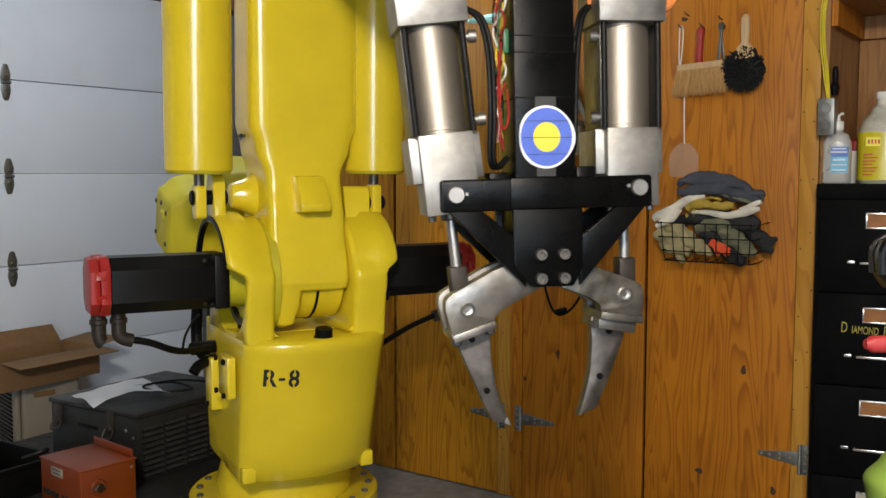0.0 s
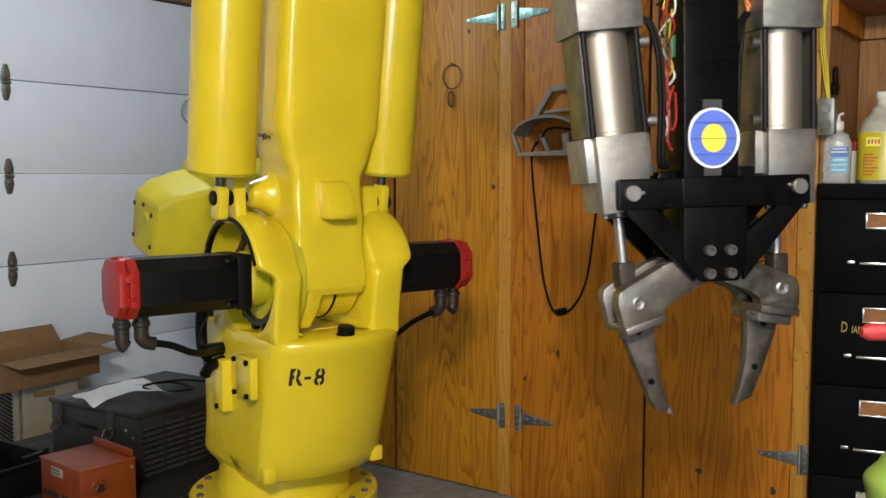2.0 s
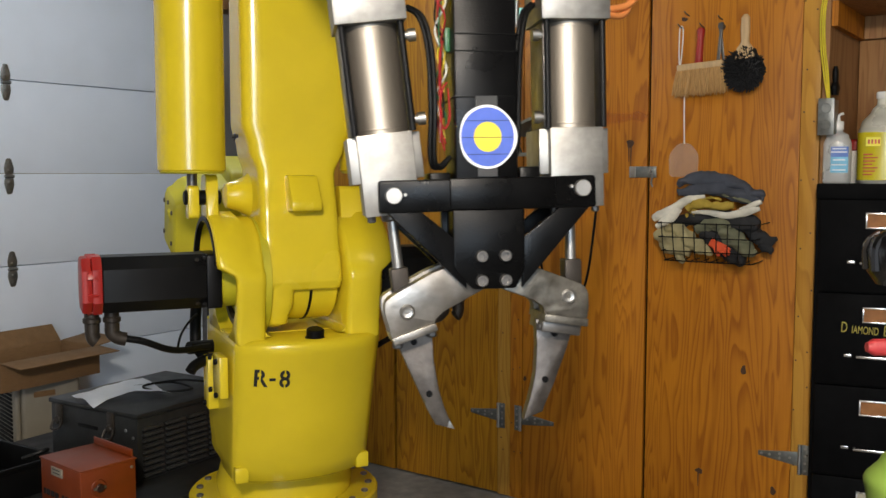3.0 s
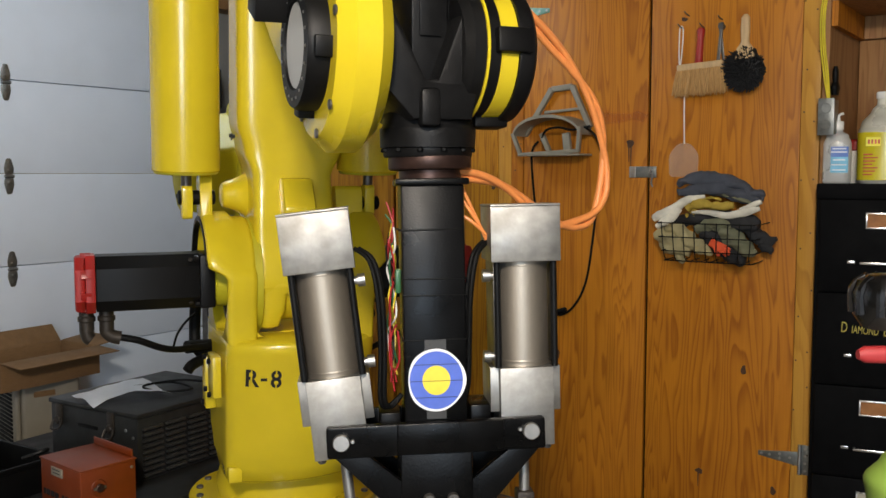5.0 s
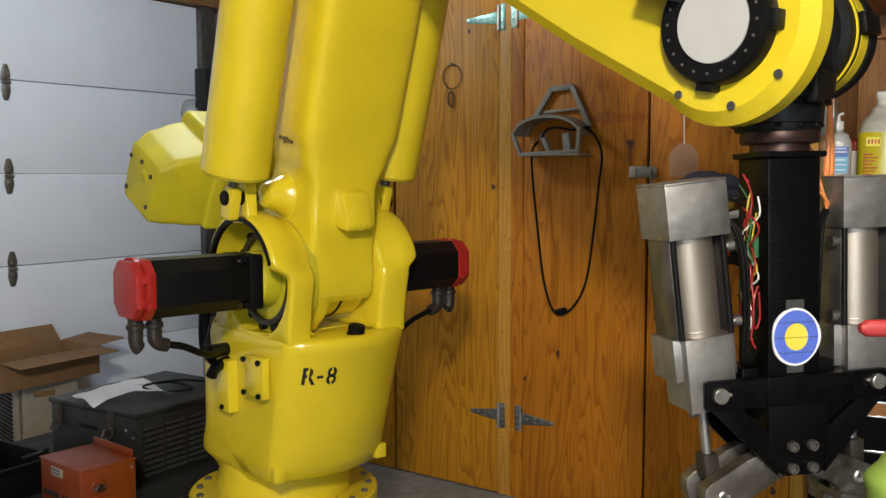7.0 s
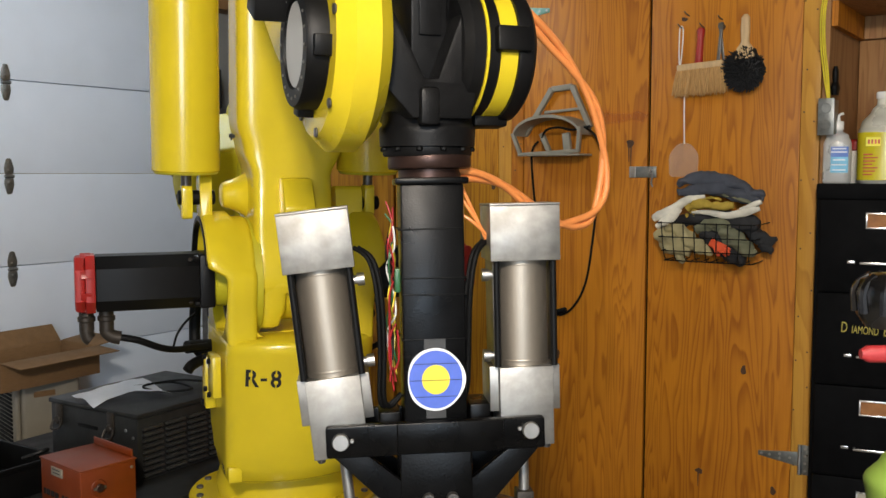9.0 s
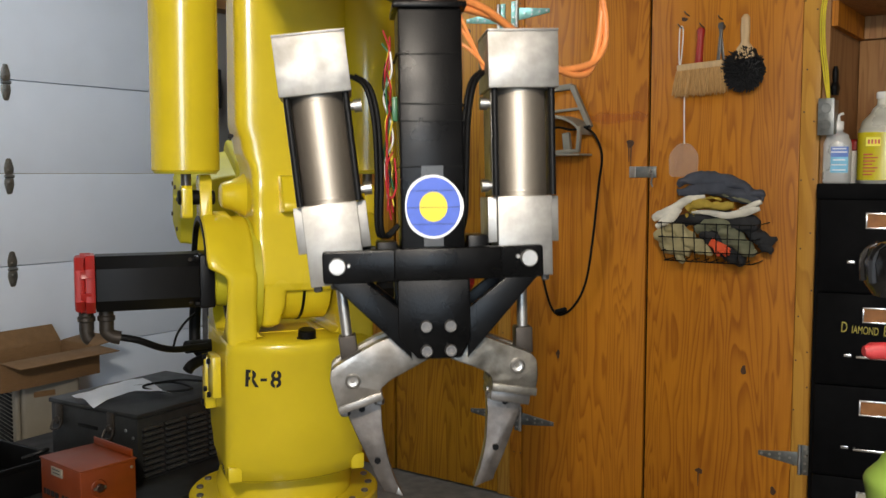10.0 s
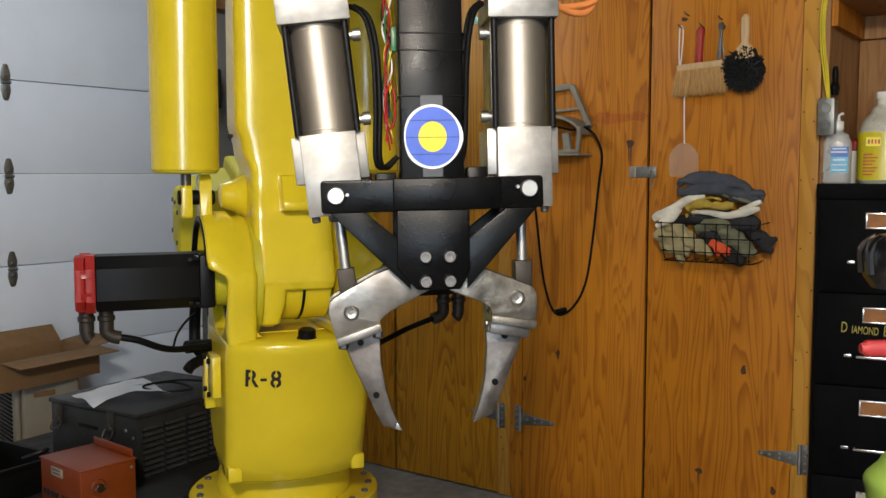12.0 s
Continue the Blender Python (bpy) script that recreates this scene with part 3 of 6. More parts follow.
rod(0.027, -0.004, 0.004, 0.001, 24, kb)
part("knob", kb, RUBBER, turret, "black rubber plug", pose(-0.018, -0.405, 0.926, 10, 0, 0))
for sx in (-1, 1):
    nb = box(-0.019, 0.019, -0.014, 0.014, -0.022, 0.022, 0.004)
    part("lug", nb, YELLOW, turret, m=pose(-0.022 + sx * 0.176, -0.284, 0.538))
# stencil of three characters, with bridges
def apron_face(x, z, off):
    hw, front, bulge = (float(np.interp(z, [k[0] for k in apron_keys], [k[i] for k in apron_keys])) for i in (1, 2, 4))
    s = (x + 0.022) / (hw * 0.985)
    return (x, -(front - bulge * s * s) * (1 - abs(s) ** 8 * 0.035) - off, z)


def on_apron(ob):
    for v in ob.data.vertices:
        v.co = apron_face(v.co.x - 0.134, v.co.y + 0.822 - 0.05 * v.co.x, 0.0016)


def apron_strip(name, mat, x, hw, z0, z1, lift):
    sb_ = loft([[apron_face(x + dx, z0 + (z1 - z0) * i / 4, off) for dx, off in ((-hw, 0.0), (-hw, lift), (hw, lift), (hw, 0.0))] for i in range(5)])
    part(name, sb_, mat, turret)


for glyph, dx in (("R", -0.0315), ("8", 0.0305)):
    st = letters("stencil", glyph, 0.068, INK, turret, Matrix.Identity(4), 0.0, "black stencilled character of R-8", 0.0, 0.86, 0.022)
    for v in st.data.vertices:
        v.co.x += dx
    on_apron(st)
apron_strip("stencil_dash", INK, -0.1345, 0.0080, 0.818, 0.826, 0.0018)
for x, z0, z1 in ((-0.1660, 0.799, 0.850), (-0.1035, 0.829, 0.848), (-0.1035, 0.792, 0.812)):
    apron_strip("stencil_bridge", YELLOW, x, 0.0016, z0, z1, 0.0026)
part("shoulder_boss", rod(0.125, -0.10, 0.07, 0.004, 40, axis='X', m=pose(0, J2Y, J2Z)), YELLOW, turret)
part("seal_ring", rod(0.1275, -0.012, -0.004, 0.001, 40, axis='X', m=pose(0, J2Y, J2Z)), RUBBER, turret)
for sx in (-1, 1):
    eb = prism(rounded([(-0.05, -0.05), (0.05, -0.05), (0.036, 0.06), (0.03, 0.082), (-0.03, 0.082), (-0.036, 0.06)], 0.02), -0.016 if sx < 0 else -0.042, 0.016 if sx < 0 else 0.036, 0.004, m=pose(0, 0, 0, 0, 0, 90))
    part("ear", eb, YELLOW, turret, m=pose(-0.258 if sx < 0 else 0.140, -0.225, J2Z + (0.205 if sx < 0 else 0.172)))
    part("pin", rod(0.02, -0.068, 0.03, 0.003, 16, axis='X'), RUBBER, turret, m=pose(-0.262 if sx < 0 else 0.206, -0.24, J2Z + (0.225 if sx < 0 else 0.205)))

# lower arm casting, in its own frame about the shoulder axis
ab = keyed_loft([(-0.035, -0.033, 0.0, 0.104, 0.11, 8), (-0.022, -0.033, 0.0, 0.109, 0.150, 11), (0.0, -0.033, 0.0, 0.110, 0.156, 14), (0.15, -0.033, 0.015, 0.110, 0.138, 12), (0.29, -0.032, 0.02, 0.111, 0.115, 8),
                 (0.36, -0.026, 0.02, 0.138, 0.108, 6), (0.43, -0.022, 0.02, 0.158, 0.105, 6), (0.70, -0.02, 0.02, 0.160, 0.10, 6), (0.95, -0.02, 0.02, 0.160, 0.095, 6), (1.1, -0.02, 0.02, 0.13, 0.08, 4)], 5, 72)
keyed_loft([(-0.130, -0.105, -0.03, 0.024, 0.07, 3), (-0.118, -0.100, -0.02, 0.032, 0.105, 4), (-0.06, -0.097, 0.0, 0.040, 0.142, 6), (0.0, -0.095, 0.0, 0.043, 0.155, 6)], 4, 40, ab)
lower_arm = part("lower_arm", ab, YELLOW, robot, angle=60)
lug = prism(rounded([(0.03, 0.052), (-0.012, 0.050), (-0.060, -0.024), (-0.058, -0.044), (0.03, -0.052)], 0.008, 3), -0.042, 0.042, 0.006, m=TOX)
part("lug", lug, YELLOW, lower_arm, m=pose(-0.030, -0.112, 0.235))
part("elbow", lathe([(0.0, -0.2), (0.15, -0.2), (0.16, -0.19), (0.16, 0.19), (0.15, 0.2), (0.0, 0.2)], 40, axis='X'), YELLOW, lower_arm, m=pose(-0.03, 0.0, 1.0))
sb = lathe([(0.0, -0.212), (0.022, -0.211), (0.033, -0.206), (0.038, -0.195), (0.042, -0.180), (0.048, -0.165), (0.057, -0.150), (0.070, -0.136), (0.088, -0.122), (0.09, -0.10), (0.0, -0.09)], 28, axis='X')
part("side_boss", sb, YELLOW, lower_arm, m=pose(0, 0.045, 0.228))
letters("stencil", "++J2++", 0.021, INK, lower_arm, pose(-0.1812, 0.018, 0.392, 90, 0, -86), 0.0015, "small black axis mark", 0.0, 1.0, 0.0)

# balance cylinders: the foot of the rod at z = 0
balancers = []
for sx in (-1, 1):
    bb = lathe([(0.0, 0.083), (0.084, 0.083), (0.0895, 0.088), (0.0895, 0.86), (0.084, 0.866), (0.0, 0.866)], 48)
    bal = part("balance_cylinder", bb, YELLOW, robot)
    part("end_cap", lathe([(0.0, 0.078), (0.081, 0.078), (0.085, 0.082), (0.085, 0.088), (0.0, 0.088)], 40), YELLOW_WORN_SHADED, bal)
    part("piston_rod", rod(0.014, 0.0, 0.083, 0, 16), DARK_STEEL, bal)
    fb = prism(rounded([(-0.027, -0.044), (0.027, -0.044), (0.025, 0.046), (-0.025, 0.046)], 0.014), -0.014, 0.014, 0.003, m=pose(0, 0, 0, 0, 0, 90))
    part("rod_eye", fb, YELLOW, bal)
    balancers.append(bal)

# crank with its gear housing, behind the shoulder
kb = prism(rounded([(-0.150, -0.155), (0.150, -0.155), (0.150, 0.125), (0.120, 0.155), (-0.105, 0.155), (-0.150, 0.115)], 0.016, 4), -0.12, 0.185, 0.014, m=pose(0, 0, 0, 0, 0, 90), seg=3)
crank = part("crank_housing", kb, YELLOW_WORN_SHADED, robot, angle=50)
gc = keyed_loft([(-0.362, 0.050, -0.005, 0.086, 0.092, 9), (-0.354, 0.048, -0.005, 0.098, 0.105, 11), (-0.300, 0.033, 0.0, 0.116, 0.122, 12), (-0.205, 0.022, 0.0, 0.130, 0.136, 13), (-0.18, 0.020, 0.0, 0.132, 0.137, 13)], 3, 40, m=pose(0, 0, 0, 0, 90, 0))
cover = part("gear_cover", gc, YELLOW_WORN_SHADED, crank, angle=40)
for y, z in ((-0.075, 0.005), (0.08, 0.005), (-0.08, -0.10), (0.075, -0.105), (0.0, 0.02)):
    part("bolt", rod(0.008, -0.005, 0.001, 0.001, 8, axis='X'), FITTING, cover, m=pose(-0.362, y, z))
part("rib", box(-0.36, -0.19, -0.02, 0.02, 0.05, 0.105, 0.012, m=pose(0, -0.03, 0, 0, -16, 0)), YELLOW_WORN_SHADED, cover)
kb = box(-0.05, 0.05, -0.6, 0.1, -0.06, 0.06, 0.02)
part("crank_arm", kb, YELLOW_WORN_SHADED, crank, m=pose(0.0, 0.0, 0.0))

# forearm and its wrist: the wrist centre is the origin, the elbow lies behind
WS = 0.168
side_pts = [(-0.94 * WS * math.cos(a), WS * math.sin(a)) for a in [math.radians(-112 + 224 * i / 72) for i in range(73)]]
side_pts = side_pts + [(0.34, 0.24), (0.62, 0.25), (1.0, 0.2), (1.15, 0.16), (1.15, -0.02), (0.95, -0.03), (0.64, -0.065), (0.30, -0.125)]
fb = prism(side_pts, 0.104, 0.190, 0.024, m=TOX, seg=1)
forearm = part("forearm", fb, YELLOW, robot, angle=24)
fb = box(-0.09, 0.12, 0.45, 1.15, 0.0, 0.2, 0.04)
part("forearm_tube", fb, YELLOW, forearm)
db = lathe([(0.0, 0.0), (0.101, 0.0), (0.101, 0.03), (0.096, 0.038), (0.070, 0.038), (0.068, 0.03), (0.0, 0.03)], 48, axis='X')
part("disc_cover", db, BLACK_SMOOTH, forearm, "black round wrist motor cover", pose(-0.186, 0, 0, 0, 0, 180))
part("disc_face", lathe([(0.0, 0.0), (0.067, 0.0), (0.066, 0.004), (0.0, 0.005)], 40, axis='X'), DISC_WHITE, forearm, "milky white cover disc", pose(-0.2165, 0, 0, 0, 0, 180))
for i in range(20):
    ang = i * 2 * math.pi / 20
    part("screw", rod(0.0026, 0, 0.003, 0.0008, 6, axis='X'), BRIGHT, forearm, m=pose(-0.223, 0.083 * math.cos(ang), 0.083 * math.sin(ang), 0, 0, 180))
for ang in (72, 168, -62):
    bb = box(-0.034, 0.0, -0.016, 0.016, 0.090, 0.112, 0.003)
    part("clamp", bb, BLACK_SMOOTH, forearm, m=pose(-0.182, 0, 0, ang, 0, 0))
part("sensor_block", box(-0.05, 0.02, -0.035, 0.035, -0.025, 0.025, 0.004), BLACK_SMOOTH, forearm, m=pose(-0.225, 0.100, 0.040))
for ang in (-60, -105, -20, 40):
    a = math.radians(ang)
    part("bolt", rod(0.008, 0.0, 0.004, 0.001, 10, axis='X'), DARK_STEEL, forearm, m=pose(-0.190, -0.137 * math.cos(a), 0.137 * math.sin(a), 0, 0, 180))
part("drive_disc", lathe([(0.0, -0.02), (0.100, -0.02), (0.112, -0.008), (0.112, 0.012), (0.0, 0.012)], 48, axis='X'), CAST_BLACK, forearm, m=pose(0.046, 0, 0))
part("drive_band", lathe([(0.0, 0.0), (0.115, 0.0), (0.115, 0.004), (0.0, 0.004)], 48, axis='X'), YELLOW, forearm, m=pose(0.0585, 0, 0))
part("drive_disc", lathe([(0.0, 0.0), (0.109, 0.0), (0.109, 0.021), (0.0, 0.021)], 48, axis='X'), BLACK_SMOOTH, forearm, m=pose(0.063, 0, 0))
part("drive_band", lathe([(0.0, 0.0), (0.110, 0.0), (0.109, 0.030), (0.0, 0.030)], 48, axis='X'), YELLOW, forearm, m=pose(0.0845, 0, 0))
part("drive_disc", lathe([(0.0, 0.0), (0.114, 0.0), (0.116, 0.006), (0.113, 0.026), (0.104, 0.034), (0.0, 0.034)], 48, axis='X'), BLACK_SMOOTH, forearm, m=pose(0.115, 0, 0))
for ang in (60, 150, -30, -120):
    part("clamp", box(-0.035, 0.025, -0.020, 0.020, 0.104, 0.124, 0.004), BLACK_SMOOTH, forearm, m=pose(0.108, 0, 0, ang, 0, 0))

# wrist casting, always upright
wb = prism([(-0.106, 0.10), (-0.100, 0.08), (-0.034, -0.052), (-0.013, -0.052), (0.040, 0.085), (0.056, 0.12), (0.056, -0.06), (0.045, -0.115), (-0.055, -0.115), (-0.106, -0.06)], -0.085, 0.085, 0.006)
keyed_loft([(-0.157, 0, 0, 0.079, 0.079, 2), (-0.128, 0, 0, 0.080, 0.080, 2), (-0.12, 0, 0, 0.074, 0.074, 2.2), (-0.06, 0, 0, 0.055, 0.065, 3)], 3, 40, wb)
box(-0.042, 0.020, -0.040, 0.08, -0.06, 0.30, 0.004, bm=wb)
box(-0.030, 0.008, -0.046, -0.041, 0.02, 0.30, 0.002, bm=wb)
box(0.024, 0.044, -0.030, 0.06, -0.02, 0.30, 0.006, bm=wb)
wrist = part("wrist", wb, CAST_BLACK, robot, "rough black cast wrist")
part("rib", box(-0.046, -0.012, -0.097, -0.07, -0.126, -0.066, 0.008), CAST_BLACK, wrist)
part("flange", lathe([(0.0, -0.173), (0.072, -0.173), (0.074, -0.170), (0.074, -0.158), (0.0, -0.158)], 40), BLACK_SMOOTH, wrist)
for i in range(12):
    ang = i * math.pi / 6
    part("bolt", rod(0.006, -0.165, -0.1575, 0.002, 8), RUBBER, wrist, m=pose(0.074 * math.cos(ang), 0.074 * math.sin(ang), 0))
# ---- gripper: the target's centre is the origin, its face looks along -y ----
gripper = thing("gripper", pose(0, 1.5, 1.43), "two-clawed steel gripper with air cylinders on a black mast", "gripper")
part("coupling", lathe([(0.0, 0.325), (0.052, 0.325), (0.052, 0.341), (0.067, 0.343), (0.069, 0.346), (0.069, 0.368), (0.067, 0.371), (0.0, 0.371)], 40), BROWN_STEEL, gripper, "browned steel coupling ring", pose(0, 0.052, -0.0))
mb = box(-0.052, 0.051, 0.003, 0.105, -0.225, 0.318, 0.004)
part("mast", mb, BLACK, gripper, "black painted square steel mast")
part("mast_cap", box(-0.060, 0.059, -0.005, 0.112, 0.317, 0.328, 0.003), BLACK, gripper)
for z in (0.165, 0.138, 0.065, 0.245):
    part("tie", box(-0.0535, 0.0525, 0.0015, 0.1065, z - 0.0012, z + 0.0012, 0.0006), RUBBER, gripper, m=pose(0, 0, 0, 0, random.uniform(-1.2, 1.2), 0))
# paper target
part("target", prism([((0.0475 + 0.002 * math.cos(3 * a)) * math.cos(a), 0.0515 * math.sin(a)) for a in [2 * math.pi * i / 48 for i in range(48)]], -0.0016, 0.0024), PAPER, gripper, "white-rimmed round paper target with blue ring")
part("target_ring", prism([(0.0435 * math.cos(a), 0.0475 * math.sin(a)) for a in [2 * math.pi * i / 48 for i in range(48)]], -0.0022, -0.0014), BLUE_INK, gripper)
part("target_centre", prism([(0.0228 * math.cos(a), 0.0242 * math.sin(a)) for a in [2 * math.pi * i / 48 for i in range(48)]], -0.0028, -0.002), YELLOW_INK, gripper)
# Paper folds as thin black strips, the crease shade put into colour.
for z, w in ((0.026, 0.037), (-0.001, 0.043), (-0.028, 0.035)):
    part("fold", box(-w, w, -0.0031, -0.0023, z - 0.0004, z + 0.0004), INK, gripper)
part("tape", box(-0.018, 0.017, 0.0005, 0.0031, 0.045, 0.066), TAPE, gripper)
part("tape", box(-0.016, 0.016, 0.0005, 0.0031, -0.064, -0.046), TAPE, gripper)

# two frames of bar, braces and centre plate, in front of and behind the claws
def frame_plate(y0, y1):
    fb = prism(rounded([(-0.180, -0.068), (0.176, -0.064), (0.177, -0.116), (-0.179, -0.120)], 0.006, 3), y0, y1, 0.003)
    prism([(-0.168, -0.118), (-0.112, -0.118), (-0.040, -0.178), (-0.040, -0.2440)], y0 + 0.003, y1, 0.002, fb)
    prism([(0.168, -0.114), (0.118, -0.114), (0.052, -0.165), (0.052, -0.2440)], y0 + 0.003, y1, 0.002, fb)
    prism(rounded([(-0.061, -0.116), (0.056, -0.116), (0.056, -0.215), (0.040, -0.2450), (-0.030, -0.2450), (-0.061, -0.21)], 0.004, 2), y0 + 0.001, y1, 0.002, fb)
    return fb


part("front_frame", frame_plate(-0.016, 0.001), BLACK, gripper, "black painted welded gripper frame")
part("rear_frame", frame_plate(0.106, 0.122), BLACK, gripper)
part("front_bar", box(-0.066, 0.108, -0.019, -0.014, -0.117, -0.066, 0.003), BLACK, gripper)
for x in (-0.0165, 0.0225):
    for z in (-0.1915, -0.231):
        sb = lathe([(0.0, 0.0), (0.0098, 0.0), (0.0098, 0.009), (0.0086, 0.011), (0.0056, 0.011), (0.0056, 0.005), (0.0, 0.005)], 20, axis='Y', m=pose(0, 0, 0, 0, 0, 180))
        part("socket_screw", sb, DARK_STEEL, gripper, m=pose(x, -0.0145, z))
for x, z, s in ((-0.156, -0.092, 1), (0.152, -0.085, -1)):
    pnb = rod(0.0138, -0.026, 0.128, 0.0015, 28, axis='Y')
    part("pivot_pin", pnb, BRIGHT, gripper, "bright steel pivot pin", pose(x, 0, z))
    part("set_screw", rod(0.0035, -0.022, -0.014, 0.001, 8, axis='Y'), BRIGHT, gripper, m=pose(x + 0.018 * s, 0, z + (0.001 if s > 0 else 0.003)))


def cylinder_unit(m, tall):
    """Air cylinder: pin at the origin, barrel above it, rod below."""
    part("clevis_block", box(-0.060, 0.058, 0.020, 0.110, 0.024, 0.099, 0.0012), ALU, gripper, "scuffed machined aluminium block", m)
    part("face_plate", box(-0.046, 0.043, 0.0, 0.0199, -0.030, 0.100, 0.0012), ALU, gripper, "scuffed machined aluminium plate", m)
    part("clevis_tongue", box(-0.044, 0.041, 0.021, 0.098, -0.029, 0.0235, 0.0012), ALU, gripper, m=m)
    bb = lathe([(0.0, 0.100), (0.0448, 0.100), (0.0448, 0.274), (0.0, 0.274)], 48, m=pose(0.0, 0.054, 0))
    for zz in (0.108, 0.268):
        lathe([(0.0450, zz - 0.002), (0.0456, zz), (0.0450, zz + 0.002)], 48, bb, pose(0, 0.054, 0))
    part("barrel", bb, BARREL, gripper, "brushed steel cylinder barrel", m)
    for x in (-0.047, 0.047):
        for y in (0.010, 0.098):
            part("tie_rod", rod(0.0055, 0.100, 0.275, 0, 10, m=pose(x, y, 0)), BLACK_SMOOTH, gripper, m=m)
    for x in (-0.0515, 0.0495):
        part("side_plate", box(x - 0.0015, x + 0.0015, 0.012, 0.096, 0.101, 0.274, 0.0005), DARK_STEEL, gripper, m=m)
    tb = box(-0.058, 0.057, -0.004, 0.112, 0.275, 0.275 + tall, 0.0012)
    box(-0.0585, 0.0575, -0.0045, 0.1125, 0.275 + tall + 0.0004, 0.275 + tall + 0.004, 0.001, bm=tb)
    part("end_block", tb, ALU, gripper, "scuffed machined aluminium block", m)
    part("piston_rod", rod(0.0088, -0.130, -0.020, 0.001, 20, m=pose(0.0, 0.054, 0)), BRIGHT, gripper, "polished piston rod", m)
    part("rod_gland", rod(0.017, -0.042, -0.028, 0.003, 16, m=pose(0.0, 0.054, 0)), DARK_STEEL, gripper, m=m)
    for x in (-0.036, 0.034):
        part("gland_bolt", rod(0.007, -0.040, -0.029, 0.002, 8, m=pose(x, 0.02, 0)), DARK_STEEL, gripper, m=m)
    part("rod_clevis", box(-0.0145, 0.0145, 0.036, 0.072, -0.165, -0.120, 0.003), FITTING, gripper, m=m)
    for z in (0.118, 0.252):
        sgn = 1 if m.translation.x < 0 else -1
        part("port_fitting", lathe([(0.0, 0.0), (0.007, 0.0), (0.007, 0.006), (0.0105, 0.006), (0.0105, 0.018), (0.0, 0.018)], 12, axis='X'), BRIGHT, gripper, m=m @ pose(0.052 * sgn, 0.02, z, 0, 0, 0 if sgn > 0 else 180))


cylinder_unit(pose(-0.156, 0.0, -0.092, 0, -5.8, 0), 0.094)
cylinder_unit(pose(0.152, 0.0, -0.085, 0, -0.3, 0), 0.090)

# claws: knuckle arm and bolted blade, both sides
kl = rounded([(-0.1725, -0.280), (-0.1715, -0.262), (-0.1600, -0.2535), (-0.0934, -0.2181), (-0.060, -0.206), (-0.0036, -0.2440), (-0.0781, -0.2825), (-0.0904, -0.2948), (-0.0904, -0.2992), (-0.1614, -0.3220)], [0.004, 0.012, 0.012, 0.002, 0.004, 0.004, 0.012, 0.006, 0.001, 0.002], 4)
kr = rounded([(0.0227, -0.2488), (0.060, -0.206), (0.0797, -0.2137), (0.1585, -0.2444), (0.1680, -0.2560), (0.1685, -0.285), (0.1651, -0.3036), (0.0928, -0.2926), (0.0915, -0.2800), (0.0753, -0.2685)], [0.004, 0.004, 0.002, 0.012, 0.010, 0.004, 0.002, 0.001, 0.006, 0.010], 4)
for y0, y1 in ((0.004, 0.034), (0.074, 0.102)):
    part("knuckle", prism(kl, y0, y1, 0.0015), STEEL, gripper, "ground steel claw knuckle")
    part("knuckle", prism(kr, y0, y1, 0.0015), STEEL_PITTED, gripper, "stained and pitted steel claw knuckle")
bl = [(-0.1504, -0.3299), (-0.0904, -0.3102), (-0.0886, -0.3606), (-0.0845, -0.386), (-0.0803, -0.4088), (-0.0735, -0.431), (-0.0658, -0.4504), (-0.0553, -0.4706), (-0.0877, -0.4614), (-0.1000, -0.4394), (-0.1329, -0.3693)]
br = [(0.0876, -0.3036), (0.1507, -0.3233), (0.1410, -0.3518), (0.1169, -0.4088), (0.1016, -0.4394), (0.0972, -0.4504), (0.0797, -0.4561), (0.0643, -0.4622), (0.0753, -0.4307), (0.0815, -0.409), (0.0862, -0.3869), (0.0893, -0.3430)]
for pts in (bl, br):
    pts = [(x, z + 0.085 * (z + 0.29)) for x, z in pts]
    part("blade", prism(pts, 0.042, 0.066, 0.0015), BLADE, gripper, "worn steel claw blade")
part("blade_tip", prism([(-0.0640, -0.4695), (-0.0553, -0.4855), (-0.0680, -0.4815)], 0.0405, 0.0418, 0.0004), BRIGHT, gripper, "bright ground tip")
part("pad", box(-0.0375, 0.0375, 0.0, 0.105, -0.0065, 0.0065, 0.0012), STEEL, gripper, m=pose(-0.1240, 0.0, -0.3168, 0, -17.8, 0))
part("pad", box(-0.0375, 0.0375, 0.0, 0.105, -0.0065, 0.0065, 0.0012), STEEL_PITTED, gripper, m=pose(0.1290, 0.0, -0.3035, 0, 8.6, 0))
part("blade_root", box(-0.033, 0.033, 0.010, 0.098, -0.010, 0.010, 0.002), DARK_STEEL, gripper, m=pose(0.1235, 0.0, -0.3170, 0, 9.5, 0))
for x, z in ((-0.150, -0.337), (-0.093, -0.320), (0.093, -0.316), (0.150, -0.326)):
    part("bolt_head", rod(0.0085, -0.006, 0.006, 0.002, 6, m=pose(x, 0.03, z)), DARK_STEEL, gripper)
for x, z in ((-0.1360, -0.2800), (0.1344, -0.2640)):
    part("claw_pin", lathe([(0.0, 0.0), (0.0128, 0.0), (0.0128, 0.004), (0.0100, 0.006), (0.0085, 0.003), (0.004, 0.002), (0.0, 0.001)], 24, axis='Y', m=pose(0, 0, 0, 0, 0, 180)), BRIGHT, gripper, "bright steel claw pin", pose(x, 0.006, z))
